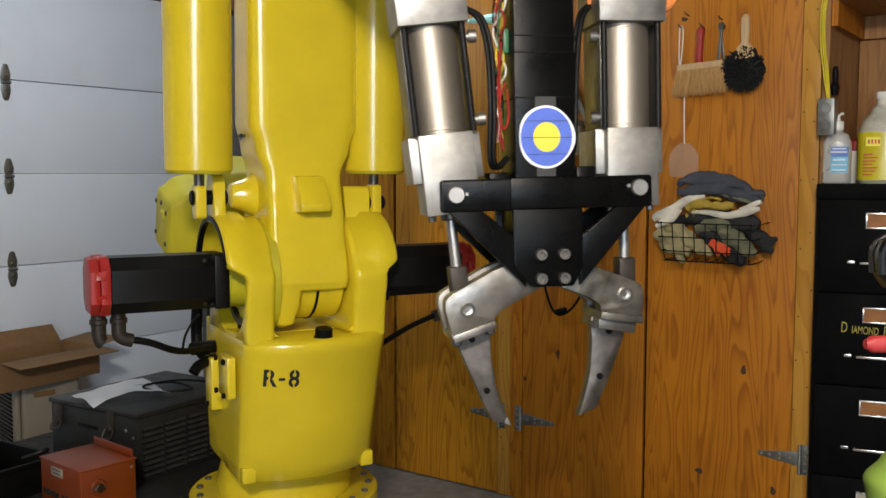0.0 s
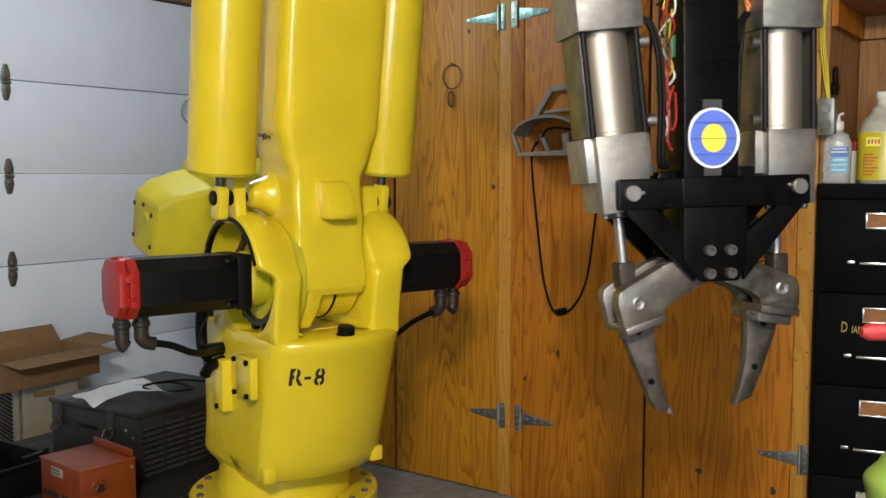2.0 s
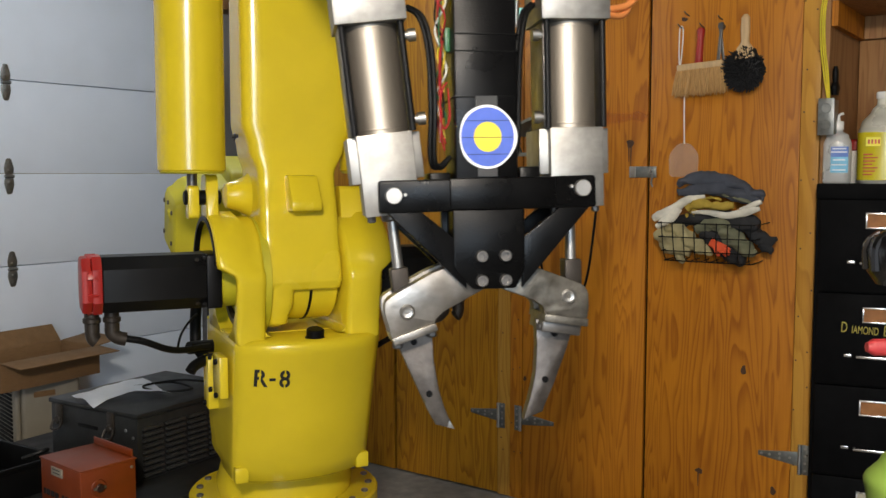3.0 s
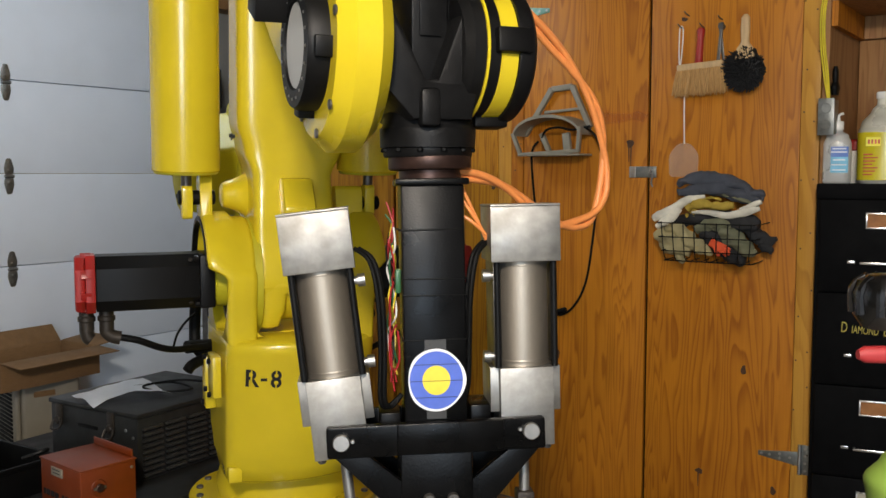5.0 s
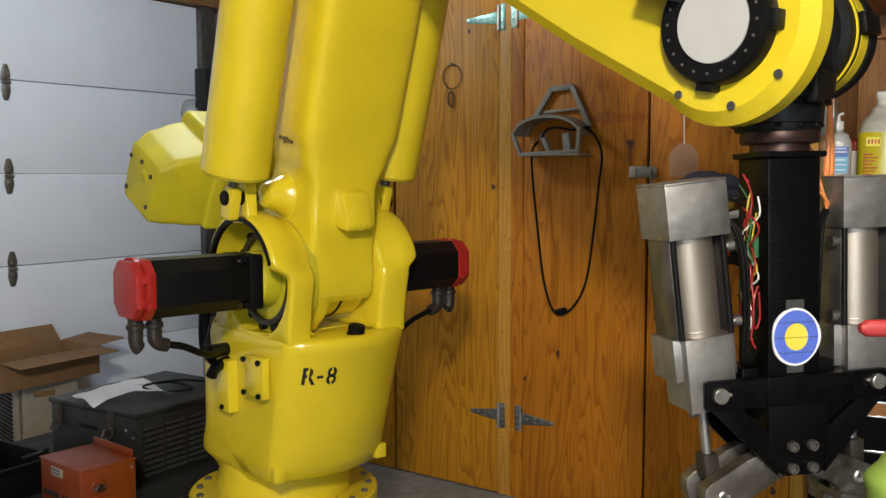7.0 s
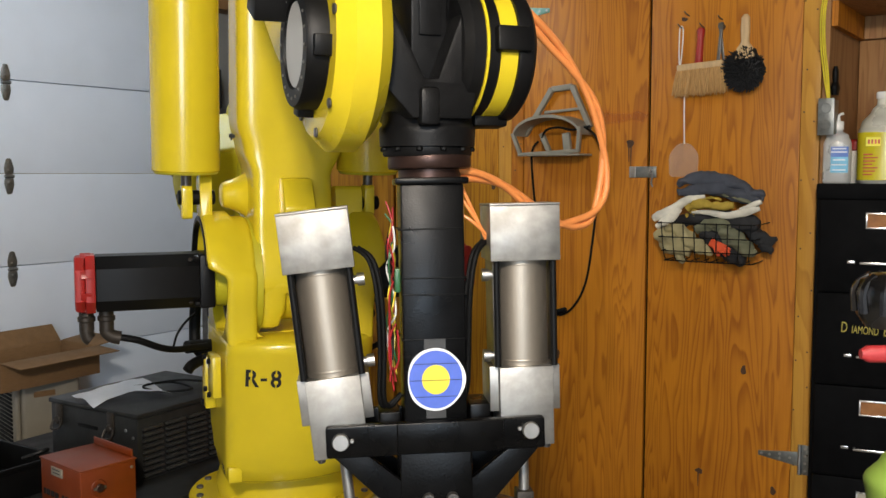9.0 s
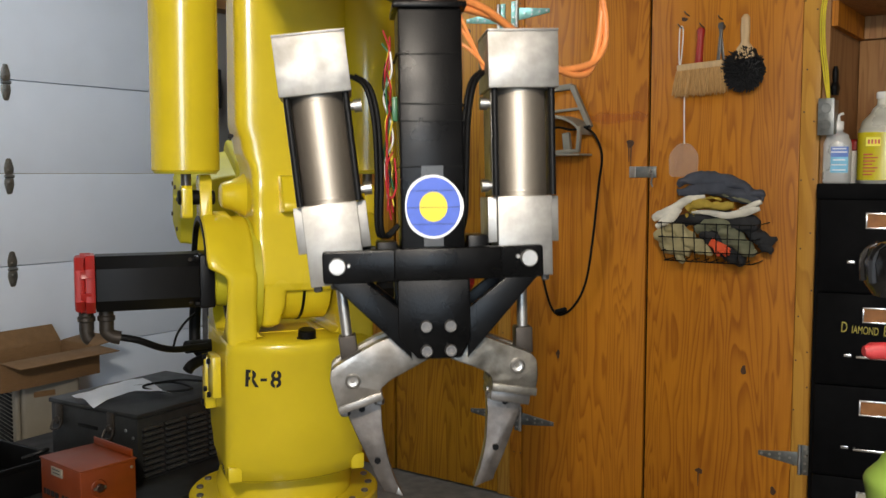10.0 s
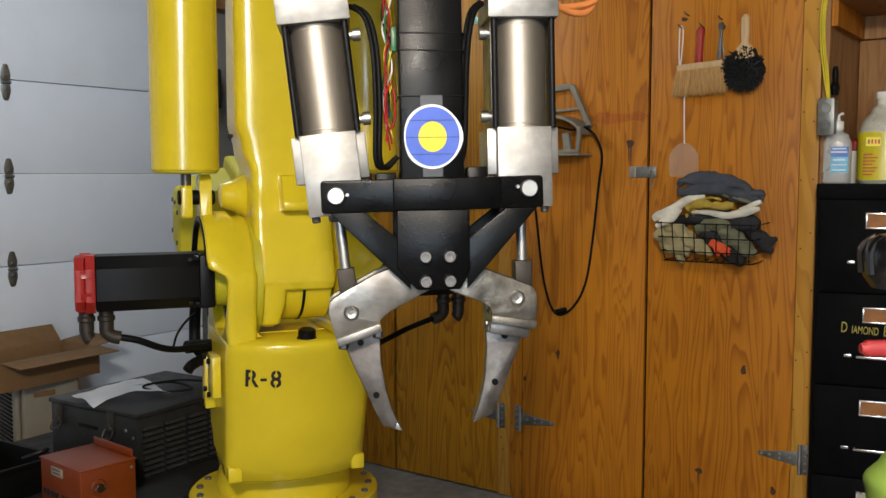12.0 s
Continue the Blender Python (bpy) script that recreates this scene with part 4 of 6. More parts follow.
# Holes drawn as black discs on the blades, their inner shade as colour.
for x, z in ((-0.0978, -0.4230), (-0.1219, -0.3345), (0.1016, -0.4085), (0.1191, -0.3306)):
    part("hole_dark_disc", rod(0.0055, 0.038, 0.0418, 0, 12, axis='Y'), RUBBER, gripper, m=pose(x, 0.0, z))


# ---- what moves ----
def motions():
    TILT = (-1.337, -0.884)
    # seconds, gripper x, y, z, yaw, robot heading, shoulder lean
    rows = [
        (0.0, 0.1692, 1.5363, 1.4301, 9.9, 28.01, 1.57), (0.5, 0.3647, 1.5802, 1.4307, 10.9, 34.32, 4.9), (1.0, 0.5605, 1.6319, 1.4308, 12.2, 40.24, 10.0),
        (1.2, 0.6105, 1.6405, 1.4310, 12.7, 41.80, 11.9), (1.35, 0.6205, 1.6420, 1.4312, 12.9, 42.15, 12.6),
        (1.5, 0.6192, 1.6417, 1.4312, 12.9, 42.10, 12.75), (2.0, 0.4623, 1.6052, 1.4311, 12.0, 37.38, 8.2), (2.5, 0.2671, 1.5546, 1.4307, 11.2, 31.09, 3.25),
        (3.0, 0.0718, 1.5146, 1.4295, 9.0, 24.65, 0.3), (3.2, 0.0056, 1.506, 1.4293, 7.0, 22.2, 0.0), (3.45, -0.0168, 1.5025, 1.4293, 6.0, 21.45, 0.0),
        (3.75, -0.0160, 1.502, 1.37, 5.6, 21.45, 0.6), (4.1, -0.0145, 1.4995, 1.19, 5.6, 21.47, 2.3), (4.4, -0.0120, 1.4965, 1.055, 5.6, 21.52, 3.9), (4.6, -0.0115, 1.4955, 1.0355, 5.6, 21.55, 4.2), (5.0, -0.0109, 1.4957, 1.0353, 5.6, 21.56, 4.4),
        (5.5, 0.1363, 1.5136, 1.0492, 7.2, 26.73, 6.0), (6.0, 0.3253, 1.5624, 1.0606, 9.5, 32.98, 8.8), (6.5, 0.5200, 1.6122, 1.0738, 11.6, 39.11, 13.3), (7.0, 0.6246, 1.6330, 1.0824, 12.4, 42.01, 17.0),
        (7.2, 0.6100, 1.6310, 1.0810, 12.3, 41.70, 16.7), (7.5, 0.5080, 1.6090, 1.0730, 11.5, 38.7, 13.1), (8.0, 0.3150, 1.5600, 1.0600, 9.4, 32.6, 8.6), (8.5, 0.1180, 1.5110, 1.0480, 7.0, 26.1, 5.8),
        (8.8, 0.0120, 1.4960, 1.0390, 6.0, 22.3, 4.5), (9.0, -0.0117, 1.4945, 1.0367, 5.6, 21.51, 4.1), (9.2, -0.0120, 1.4950, 1.0400, 5.6, 21.52, 4.0), (9.5, -0.0135, 1.4978, 1.1185, 5.6, 21.53, 3.0), (10.0, -0.0156, 1.5043, 1.3171, 5.6, 21.47, 0.9),
        (10.3, -0.0166, 1.5030, 1.418, 5.8, 21.45, 0.1), (10.5, -0.0168, 1.5025, 1.4293, 6.0, 21.45, 0.0), (12.0, -0.0168, 1.5025, 1.4293, 6.0, 21.45, 0.0)]
    grip, tur, low, fore, wri, crk, bals = [], [], [], [], [], [], ([], [])
    base = pose(AX, AY, 0).inverted()
    for t, x, y, z, yaw, head, lean in rows:
        g = pose(x, y, z, TILT[0], TILT[1], yaw)
        grip.append((t, g))
        h = pose(0, 0, 0, 0, 0, head)
        tur.append((t, h))
        la = h @ pose(0, J2Y, J2Z, lean)
        low.append((t, la))
        w = base @ (g @ Vector((0.0, 0.052, 0.536)))
        wl = h.inverted() @ w
        el = Vector((0, J2Y, J2Z)) + Vector((0, -math.sin(radians(lean)), math.cos(radians(lean))))
        drop = math.degrees(math.atan2(el.z - wl.z, el.y - wl.y))
        wri.append((t, Matrix.Translation(w) @ h))
        fore.append((t, Matrix.Translation(w) @ h @ pose(0, 0, 0, drop)))
        crk.append((t, h @ pose(0, J2Y, J2Z, drop * 0.8 + CRANK0) @ pose(0.09, 0.68, 0.0)))
        for i, sx in enumerate((-1, 1)):
            foot = Vector((-0.308 if sx < 0 else 0.203, -0.245, J2Z + 0.212))
            bals[i].append((t, h @ Matrix.Translation(foot) @ pose(0, 0, 0, lean * 0.95)))
    walk(gripper, grip)
    walk(turret, tur)
    walk(lower_arm, low)
    walk(wrist, wri)
    walk(forearm, fore)
    walk(crank, crk)
    for bal, r in zip(balancers, bals):
        walk(bal, r)
    # the hand controller follows the big arm
    def at(px, py):
        d = 0.75
        return Vector(((px - 784) / 1650 * d, d, 1.37 - (py - 308) / 1650 * d))
    grips = [(0.0, 1592, 446), (0.5, 1622, 444), (1.0, 1665, 446), (1.5, 1680, 446), (2.0, 1650, 445), (2.5, 1605, 440), (3.2, 1574, 440), (3.7, 1562, 470), (4.4, 1556, 512), (4.8, 1556, 516), (5.2, 1562, 520), (5.5, 1586, 524), (6.0, 1612, 520), (6.5, 1650, 516),
             (7.0, 1680, 514), (7.5, 1650, 516), (8.2, 1590, 518), (8.8, 1562, 516), (9.2, 1565, 514), (9.6, 1574, 500), (9.9, 1578, 474), (10.2, 1570, 444), (10.5, 1572, 446), (12.0, 1572, 446)]
    HB = Vector(HAND_BASE)
    walk(grip_part, [(t, Matrix.Translation(at(x + 28, y + 12) - HB)) for t, x, y in grips])
    levers = [(0.0, 1522, 612), (0.5, 1513, 594), (1.0, 1520, 583), (1.5, 1520, 581), (2.0, 1514, 590), (2.5, 1518, 604), (3.2, 1526, 622), (4.0, 1516, 630), (4.8, 1509, 633), (5.5, 1512, 616), (6.0, 1508, 602), (6.8, 1510, 586), (7.2, 1512, 582), (8.0, 1510, 606), (8.8, 1513, 630), (9.9, 1520, 625), (10.5, 1516, 622), (12.0, 1514, 620)]
    walk(lever, [(t, Matrix.Translation(at(x + 18, y) - HB)) for t, x, y in levers])


CRANK0 = 10.3
# ---- hoses and wires on the wrist and the gripper ----
HOSE = [(0.034, -0.033, -0.201), (0.088, -0.015, -0.206), (0.150, 0.006, -0.215), (0.217, 0.028, -0.244), (0.266, 0.045, -0.262), (0.317, 0.062, -0.264), (0.362, 0.077, -0.251), (0.386, 0.084, -0.214), (0.394, 0.087, -0.161), (0.386, 0.085, -0.097), (0.358, 0.075, -0.035), (0.305, 0.058, 0.023), (0.248, 0.039, 0.067), (0.187, 0.018, 0.099), (0.135, 0.001, 0.126)]
HOSE = [(x, y, z - 0.03 * max(0.0, min(1.0, (x - 0.1) / 0.15))) for x, y, z in HOSE]
for k in (0, 1):
    pts = [(x + 0.0065 * math.sin(i * 1.1 + k * math.pi), y + 0.004 * k, z + 0.0075 * math.cos(i * 1.1 + k * math.pi)) for i, (x, y, z) in enumerate(HOSE)]
    part("hose", cable(pts, 0.0066, 10, 5), ORANGE_HOSE, wrist, "twisted orange rubber air hose")


def gcable(pts, r, mat, name="cable", label=""):
    part(name, cable(pts, r, 8, 5), mat, gripper, label)


for dx in (0.0, 0.007):
    gcable([(-0.128 + dx, 0.045, 0.215), (-0.104 + dx, 0.03, 0.195), (-0.092 + dx, 0.02, 0.14), (-0.089 + dx, 0.018, 0.05), (-0.091 + dx, 0.02, -0.03), (-0.080 + dx, 0.03, -0.048), (-0.055, 0.04, -0.03)], 0.0042, RUBBER, "hose", "black air hose")
    gcable([(0.094 - dx, 0.045, 0.222), (0.074 - dx, 0.03, 0.20), (0.062 - dx, 0.02, 0.14), (0.058 - dx, 0.02, 0.06), (0.055 - dx, 0.02, -0.01), (0.050, 0.03, -0.04)], 0.0042, RUBBER, "hose", "black air hose")
for k in range(3):
    gcable([(0.042 + 0.004 * k, 0.035, 0.335 - 0.034 * k), (0.060 + 0.003 * k, 0.03, 0.292 - 0.018 * k), (0.076 + 0.003 * k, 0.035, 0.258 - 0.008 * k), (0.092 + 0.004 * k, 0.045, 0.224)], 0.0028, ORANGE_HOSE, "hose", "orange air hose")
WIRE_RED = material("red_wire", (0.34, 0.018, 0.022), 0.4)
WIRE_GREEN = material("green_wire", (0.03, 0.13, 0.05), 0.4)
WIRE_YELLOW = material("yellow_wire", (0.65, 0.5, 0.04), 0.4)
wires = [(WIRE_RED, 0), (WIRE_RED, 1), (WIRE_GREEN, 2), (WIRE_YELLOW, 3), (WHITE_PLASTIC, 4), (RUBBER, 5), (WIRE_RED, 6), (WIRE_YELLOW, 7)]
for mat, k in wires:
    rnd = random.Random(k)
    pts = []
    z = 0.29 - 0.01 * k
    while z > -0.03 + 0.02 * (k % 3):
        pts.append((-0.060 - rnd.uniform(0, 0.016), 0.012 + rnd.uniform(0, 0.05), z))
        z -= rnd.uniform(0.025, 0.05)
    gcable(pts, 0.0016, mat, "wire")
part("wire_loop", cable([(-0.062, 0.02, 0.09), (-0.072, 0.015, 0.07), (-0.074, 0.015, 0.03), (-0.066, 0.02, 0.015), (-0.058, 0.02, 0.035), (-0.06, 0.02, 0.08)], 0.0018, 6, 5), WIRE_RED, gripper)
part("terminal_block", box(-0.062, -0.053, 0.03, 0.05, 0.14, 0.18, 0.002), WIRE_GREEN, gripper, "small green circuit board")
# mast block between the frames
part("spacer", box(0.058, 0.092, 0.02, 0.10, -0.117, -0.048, 0.003), BLACK, gripper)
part("spacer", box(-0.092, -0.058, 0.02, 0.10, -0.117, -0.056, 0.003), BLACK, gripper)


# ---- things on the plywood doors; a along the wall, z up, they stand proud along -b ----
def on_wall(a, z, b=0.0, rx=0, ry=0, rz=0):
    return room(a, b, z, rx, ry, rz)


def t_hinge(a, z, length, side, mat, tip_up=0.0):
    hg = thing("strap_hinge", on_wall(a, z), "zinc-plated T strap hinge screwed to a cupboard door", "hinge", "strap hinges")
    L = length * side
    part("strap", prism([(0.0, 0.026), (0.0, -0.026), (L, -0.008), (L, 0.008)] if side > 0 else [(0.0, 0.026), (L, 0.008), (L, -0.008), (0.0, -0.026)], -0.0035, 0.0, 0.0008), mat, hg)
    part("leaf", box(*sorted((-0.008 * side, -0.034 * side)), -0.0035, 0.0, -0.053, 0.053, 0.0008), mat, hg)
    part("barrel", rod(0.007, -0.053, 0.053, 0.001, 12, m=pose(-0.004 * side, -0.006, 0)), BRIGHT, hg)
    sc = rod(0.0052, -0.0055, -0.003, 0.001, 8, axis='Y')
    first = part("screw", sc, BRIGHT, hg, m=pose(0.03 * side, 0, 0))
    for x, dz in ((0.065, 0.008), (0.065, -0.008), (0.1, 0.0), (length - 0.012, 0.0)):
        o = new("screw", first.data)
        o.parent, o.matrix_basis = hg, pose(x * side, 0, dz)
    for dz in (-0.038, -0.012, 0.014, 0.04):
        o = new("screw", first.data)
        o.parent, o.matrix_basis = hg, pose(-0.022 * side, 0, dz)


t_hinge(0.552, 2.012, 0.158, -1, GREEN_ZINC)
t_hinge(0.648, 2.018, 0.145, 1, GREEN_ZINC)
t_hinge(0.560, 0.346, 0.140, -1, ZINC)
t_hinge(0.676, 0.347, 0.152, 1, ZINC)
t_hinge(1.798, 0.377, 0.140, -1, ZINC)

# hasp and padlock
hs = thing("hasp", on_wall(1.2, 1.377), "zinc hasp closed with a small padlock", "hasp")
part("plate", box(-0.055, 0.055, -0.006, 0.0, -0.021, 0.021, 0.002), ZINC, hs)
part("end_plate", box(-0.052, -0.026, -0.010, -0.006, -0.021, 0.021, 0.002), BRIGHT, hs)
part("staple", cable([(0.036, -0.004, 0.008), (0.036, -0.022, 0.006), (0.036, -0.022, -0.006), (0.036, -0.004, -0.008)], 0.003, 8, 4), BRIGHT, hs)
part("padlock", cable([(0.036, -0.018, 0.004), (0.044, -0.018, -0.015), (0.040, -0.016, -0.04), (0.046, -0.016, -0.055)], 0.004, 8, 4), DARK_STEEL, hs)

# grey plastic bracket with a hanging cord
GREY_PLASTIC = material("grey_plastic", (0.22, 0.205, 0.165), 0.45, noise_scale=18, vary=0.1)
br_ = thing("wall_bracket", on_wall(0.848, 1.57), "grey moulded plastic bracket with a coiled black cord", "bracket")


def hbar(p, q, w, y0, y1, bm):
    d = (Vector(q) - Vector(p)).normalized()
    n = Vector((-d.y, d.x)) * w / 2
    prism([tuple(Vector(p) + n), tuple(Vector(q) + n), tuple(Vector(q) - n), tuple(Vector(p) - n)], y0, y1, 0.002, bm)


bb = bmesh.new()
hbar((-0.035, 0.135), (0.055, 0.142), 0.022, -0.02, 0.0, bb)
hbar((-0.035, 0.137), (-0.155, -0.04), 0.020, -0.022, 0.0, bb)
hbar((0.055, 0.144), (0.135, -0.02), 0.020, -0.022, 0.0, bb)
hbar((-0.068, 0.045), (0.095, 0.055), 0.010, -0.018, 0.0, bb)
part("back_frame", bb, GREY_PLASTIC, br_)
arcs = [math.pi * (1 - i / 16) for i in range(17)]
arch = prism([(-0.008 + 0.148 * math.cos(a), -0.045 + 0.075 * math.sin(a)) for a in arcs] + [(-0.008 + 0.143 * math.cos(a), -0.050 + 0.068 * math.sin(a)) for a in arcs[::-1]], -0.115, -0.002)
part("arched_shelf", arch, GREY_PLASTIC, br_)
lf = bmesh.new()
hbar((-0.158, -0.04), (-0.120, -0.125), 0.014, -0.118, -0.100, lf)
hbar((0.140, -0.02), (0.132, -0.118), 0.014, -0.118, -0.100, lf)
hbar((-0.122, -0.124), (0.134, -0.112), 0.014, -0.118, -0.100, lf)
box(-0.13, 0.14, -0.118, -0.002, -0.130, -0.122, 0.002, bm=lf)
hbar((-0.06, -0.04), (-0.02, -0.12), 0.018, -0.06, -0.04, lf)
hbar((0.05, -0.04), (0.06, -0.12), 0.030, -0.06, -0.04, lf)
part("front_frame", lf, GREY_PLASTIC, br_)
cord_pts = [(0.725, 1.434), (0.754, 1.159), (0.777, 0.929), (0.828, 0.812), (0.9, 0.835), (0.961, 0.941), (0.991, 1.122), (1.012, 1.322), (1.025, 1.442), (1.002, 1.519), (0.953, 1.553)]
cb = cable([(0.74 - 0.82, -0.04, 1.50 - 1.57)] + [(a - 0.83, -0.03 if 1 < i < 9 else -0.05, z - 1.57) for i, (a, z) in enumerate(cord_pts)], 0.0048, 8, 5)
cable([(-0.06, -0.05, -0.07), (-0.03, -0.07, -0.03), (0.03, -0.08, -0.02), (0.09, -0.07, -0.03), (0.153, -0.05, -0.017)], 0.0048, 8, 5, cb)
part("cord", cb, RUBBER, br_, "thin black electric cord")
pl = rod(0.011, 0.0, 0.05, 0.003, 12, axis='X')
part("plug", pl, RUBBER, br_, m=pose(0.0, -0.03, -0.755, 0, -18, 0))

# wire ring with a tag
rg = thing("key_ring", on_wall(0.324, 1.785), "thin wire ring with a small clip on a nail", "key ring")
part("ring", cable([(0.047 * math.sin(2 * math.pi * i / 16), -0.008, 0.051 * math.cos(2 * math.pi * i / 16)) for i in range(17)], 0.0026, 6, 3), FITTING, rg)
part("clip", cable([(-0.004 + 0.014 * math.sin(2 * math.pi * i / 10), -0.010, -0.095 + 0.032 * math.cos(2 * math.pi * i / 10)) for i in range(11)], 0.0035, 6, 3), FITTING, rg)
part("nail", cable([(-0.004, 0.0, 0.056), (-0.006, -0.012, 0.058)], 0.002, 6, 2), DARK_STEEL, rg)


def nail(a, z, parent_m, th):
    part("nail", cable([(a + 0.004, 0.004, z), (a, -0.02, z + 0.006), (a - 0.004, -0.03, z + 0.014)], 0.0022, 6, 3), DARK_STEEL, th)


# counter brush, hung up by a cord
BRISTLE = material("tan_bristle", (0.42, 0.24, 0.085), 0.8, noise_scale=60, vary=0.3, stretch=(6, 6, 0.4), bump=0.4)
BLACK_BRISTLE = material("black_bristle", (0.014, 0.014, 0.015), 0.7, noise_scale=60, vary=0.4)
HANDLE = material("pale_handle_wood", (0.50, 0.34, 0.17), 0.5, noise_scale=20, vary=0.15, stretch=(5, 5, 0.6))
bs = thing("dust_brush", on_wall(1.425, 1.755), "wooden dust brush with tan bristles hung on a nail", "brush")
part("block", box(-0.085, 0.085, -0.045, -0.012, -0.014, 0.012, 0.006, m=pose(0, 0, 0, 0, -3, 0)), HANDLE, bs)
tb = bmesh.new()
rnd = random.Random(4)
for i in range(26):
    for j in range(4):
        x = -0.082 + 0.164 * i / 25
        y = -0.042 + 0.009 * j
        dx, ln = rnd.uniform(-0.008, 0.004) + (x * 0.16), 0.092 + rnd.uniform(-0.006, 0.006)
        lathe([(0.0035, 0.0), (0.0042, -ln * 0.6), (0.0012, -ln)], 5, tb, Matrix.Translation((x, y, -0.010 + x * 0.05)) @ Matrix(((1, 0, -dx / ln, 0), (0, 1, rnd.uniform(-0.05, 0.12), 0), (0, 0, 1, 0), (0, 0, 0, 1))))
part("bristles", tb, BRISTLE, bs)
part("cord", cable([(-0.082, -0.02, -0.005), (-0.088, -0.012, 0.06), (-0.086, -0.012, 0.142), (-0.074, -0.012, 0.138), (-0.076, -0.014, 0.06), (-0.080, -0.02, 0.0)], 0.0022, 6, 4), WHITE_PLASTIC, bs)
nail(-0.084, 0.142, None, bs)
nail(-0.06, 0.185, None, bs)
# screwdriver
sd = thing("screwdriver", on_wall(1.42, 1.835), "red-handled screwdriver hung on a nail", "screwdriver")
part("handle", lathe([(0.0, 0.055), (0.011, 0.055), (0.015, 0.045), (0.012, 0.02), (0.013, -0.04), (0.0145, -0.07), (0.009, -0.078), (0.0, -0.078)], 14, m=pose(0, -0.024, 0, 0, 3, 0)), RED, sd)
part("shaft", rod(0.0035, -0.16, -0.07, 0, 8, m=pose(-0.004, -0.014, 0, 0, 3, 0)), DARK_STEEL, sd)
nail(0.002, 0.058, None, sd)
# compass or dividers
dv = thing("dividers", on_wall(1.49, 1.83), "grey steel dividers hung on a nail", "dividers")
part("leg", box(-0.006, 0.006, -0.022, -0.014, -0.10, 0.075, 0.002, m=pose(0, 0, 0, 0, 5, 0)), DARK_STEEL, dv)
part("leg", box(-0.005, 0.005, -0.013, -0.006, -0.07, 0.075, 0.002, m=pose(0.004, 0, 0, 0, -7, 0)), DARK_STEEL, dv)
part("joint", rod(0.011, -0.026, -0.004, 0.002, 14, axis='Y', m=pose(0.004, 0, 0.06)), DARK_STEEL, dv)
nail(-0.002, 0.085, None, dv)
# round black bench brush
rb_ = thing("bench_brush", on_wall(1.583, 1.80), "black-bristled brush with a pale wooden handle on a nail", "brush")
hb_ = keyed_loft([(-0.03, 0, 0, 0.034, 0.012, 3), (0.0, 0, 0, 0.030, 0.012, 3), (0.03, 0, 0, 0.014, 0.011, 2.4), (0.07, 0, 0, 0.016, 0.011, 2.4), (0.11, 0, 0, 0.015, 0.010, 2.2), (0.122, 0, 0, 0.007, 0.006, 2)], 4, 20, m=pose(0, -0.03, 0))
part("handle", hb_, HANDLE, rb_)
tf = bmesh.new()
rnd = random.Random(9)
for i in range(640):
    a, r = rnd.uniform(0, 2 * math.pi), 0.068 * math.sqrt(rnd.random())
    x, z = r * math.cos(a) * 1.0, -0.068 + r * math.sin(a) * 1.02
    ln = 0.022 + rnd.uniform(-0.005, 0.007)
    k = 0.55 * r / 0.068
    d = Vector((math.cos(a) * k, -1.0 + 0.4 * k, math.sin(a) * k - 0.12)).normalized()
    lathe([(0.0034, 0.0), (0.0028, ln * 0.6), (0.0010, ln)], 4, tf, Matrix.Translation((x, -0.028, z)) @ d.to_track_quat('Z', 'Y').to_matrix().to_4x4())
lathe([(0.0, 0.012), (0.05, 0.012), (0.066, 0.006), (0.066, -0.006), (0.0, -0.012)], 24, tf, pose(0, -0.022, -0.068), 'Y')
part("bristles", tf, BLACK_BRISTLE, rb_)
nail(-0.004, 0.105, None, rb_)
# fly swatter
SWAT = material("pink_clear_plastic", (0.62, 0.40, 0.26), 0.35, noise_scale=50, vary=0.05, alpha=0.35)
fs = thing("fly_swatter", on_wall(1.358, 1.42), "translucent pink fly swatter with a wire handle", "fly swatter")
part("paddle", prism(rounded([(-0.052, -0.062), (0.056, -0.060), (0.060, 0.02), (0.028, 0.062), (-0.018, 0.064), (-0.055, 0.02)], 0.018, 4), -0.008, -0.005, 0.0008), SWAT, fs)
part("handle", cable([(0.004, -0.007, 0.06), (0.002, -0.008, 0.14), (0.001, -0.008, 0.22), (-0.002, -0.008, 0.34)], 0.0024, 6, 4), WHITE_PLASTIC, fs)

# wire basket full of work gloves
bk = thing("wire_basket", on_wall(1.50, 1.20), "black wire basket fixed to the cupboard door", "basket")
for z, ex in ((0.0, 0.0), (-0.05, -0.004), (-0.10, -0.012), (-0.135, -0.02)):
    hw, dp = 0.175 + ex, 0.155 + ex
    part("rim_wire", cable([(-hw, 0, z), (-hw, -dp, z - 0.004), (hw, -dp, z - 0.004), (hw, 0, z)], 0.0022, 6, 1), RUBBER, bk)
for i in range(9):
    x = -0.16 + 0.04 * i
    part("upright_wire", cable([(x, -0.155, 0.0), (x * 0.97, -0.150, -0.08), (x * 0.93, -0.130, -0.138), (x * 0.93, 0.0, -0.138)], 0.0018, 6, 3), RUBBER, bk)


def leather(name, c, v=0.2):
    return material(name, c, 0.8, noise_scale=22, vary=v, bump=0.7, bump_scale=60, stain=0.45, stain_colour=tuple(x * 0.45 for x in c), stain_scale=14)


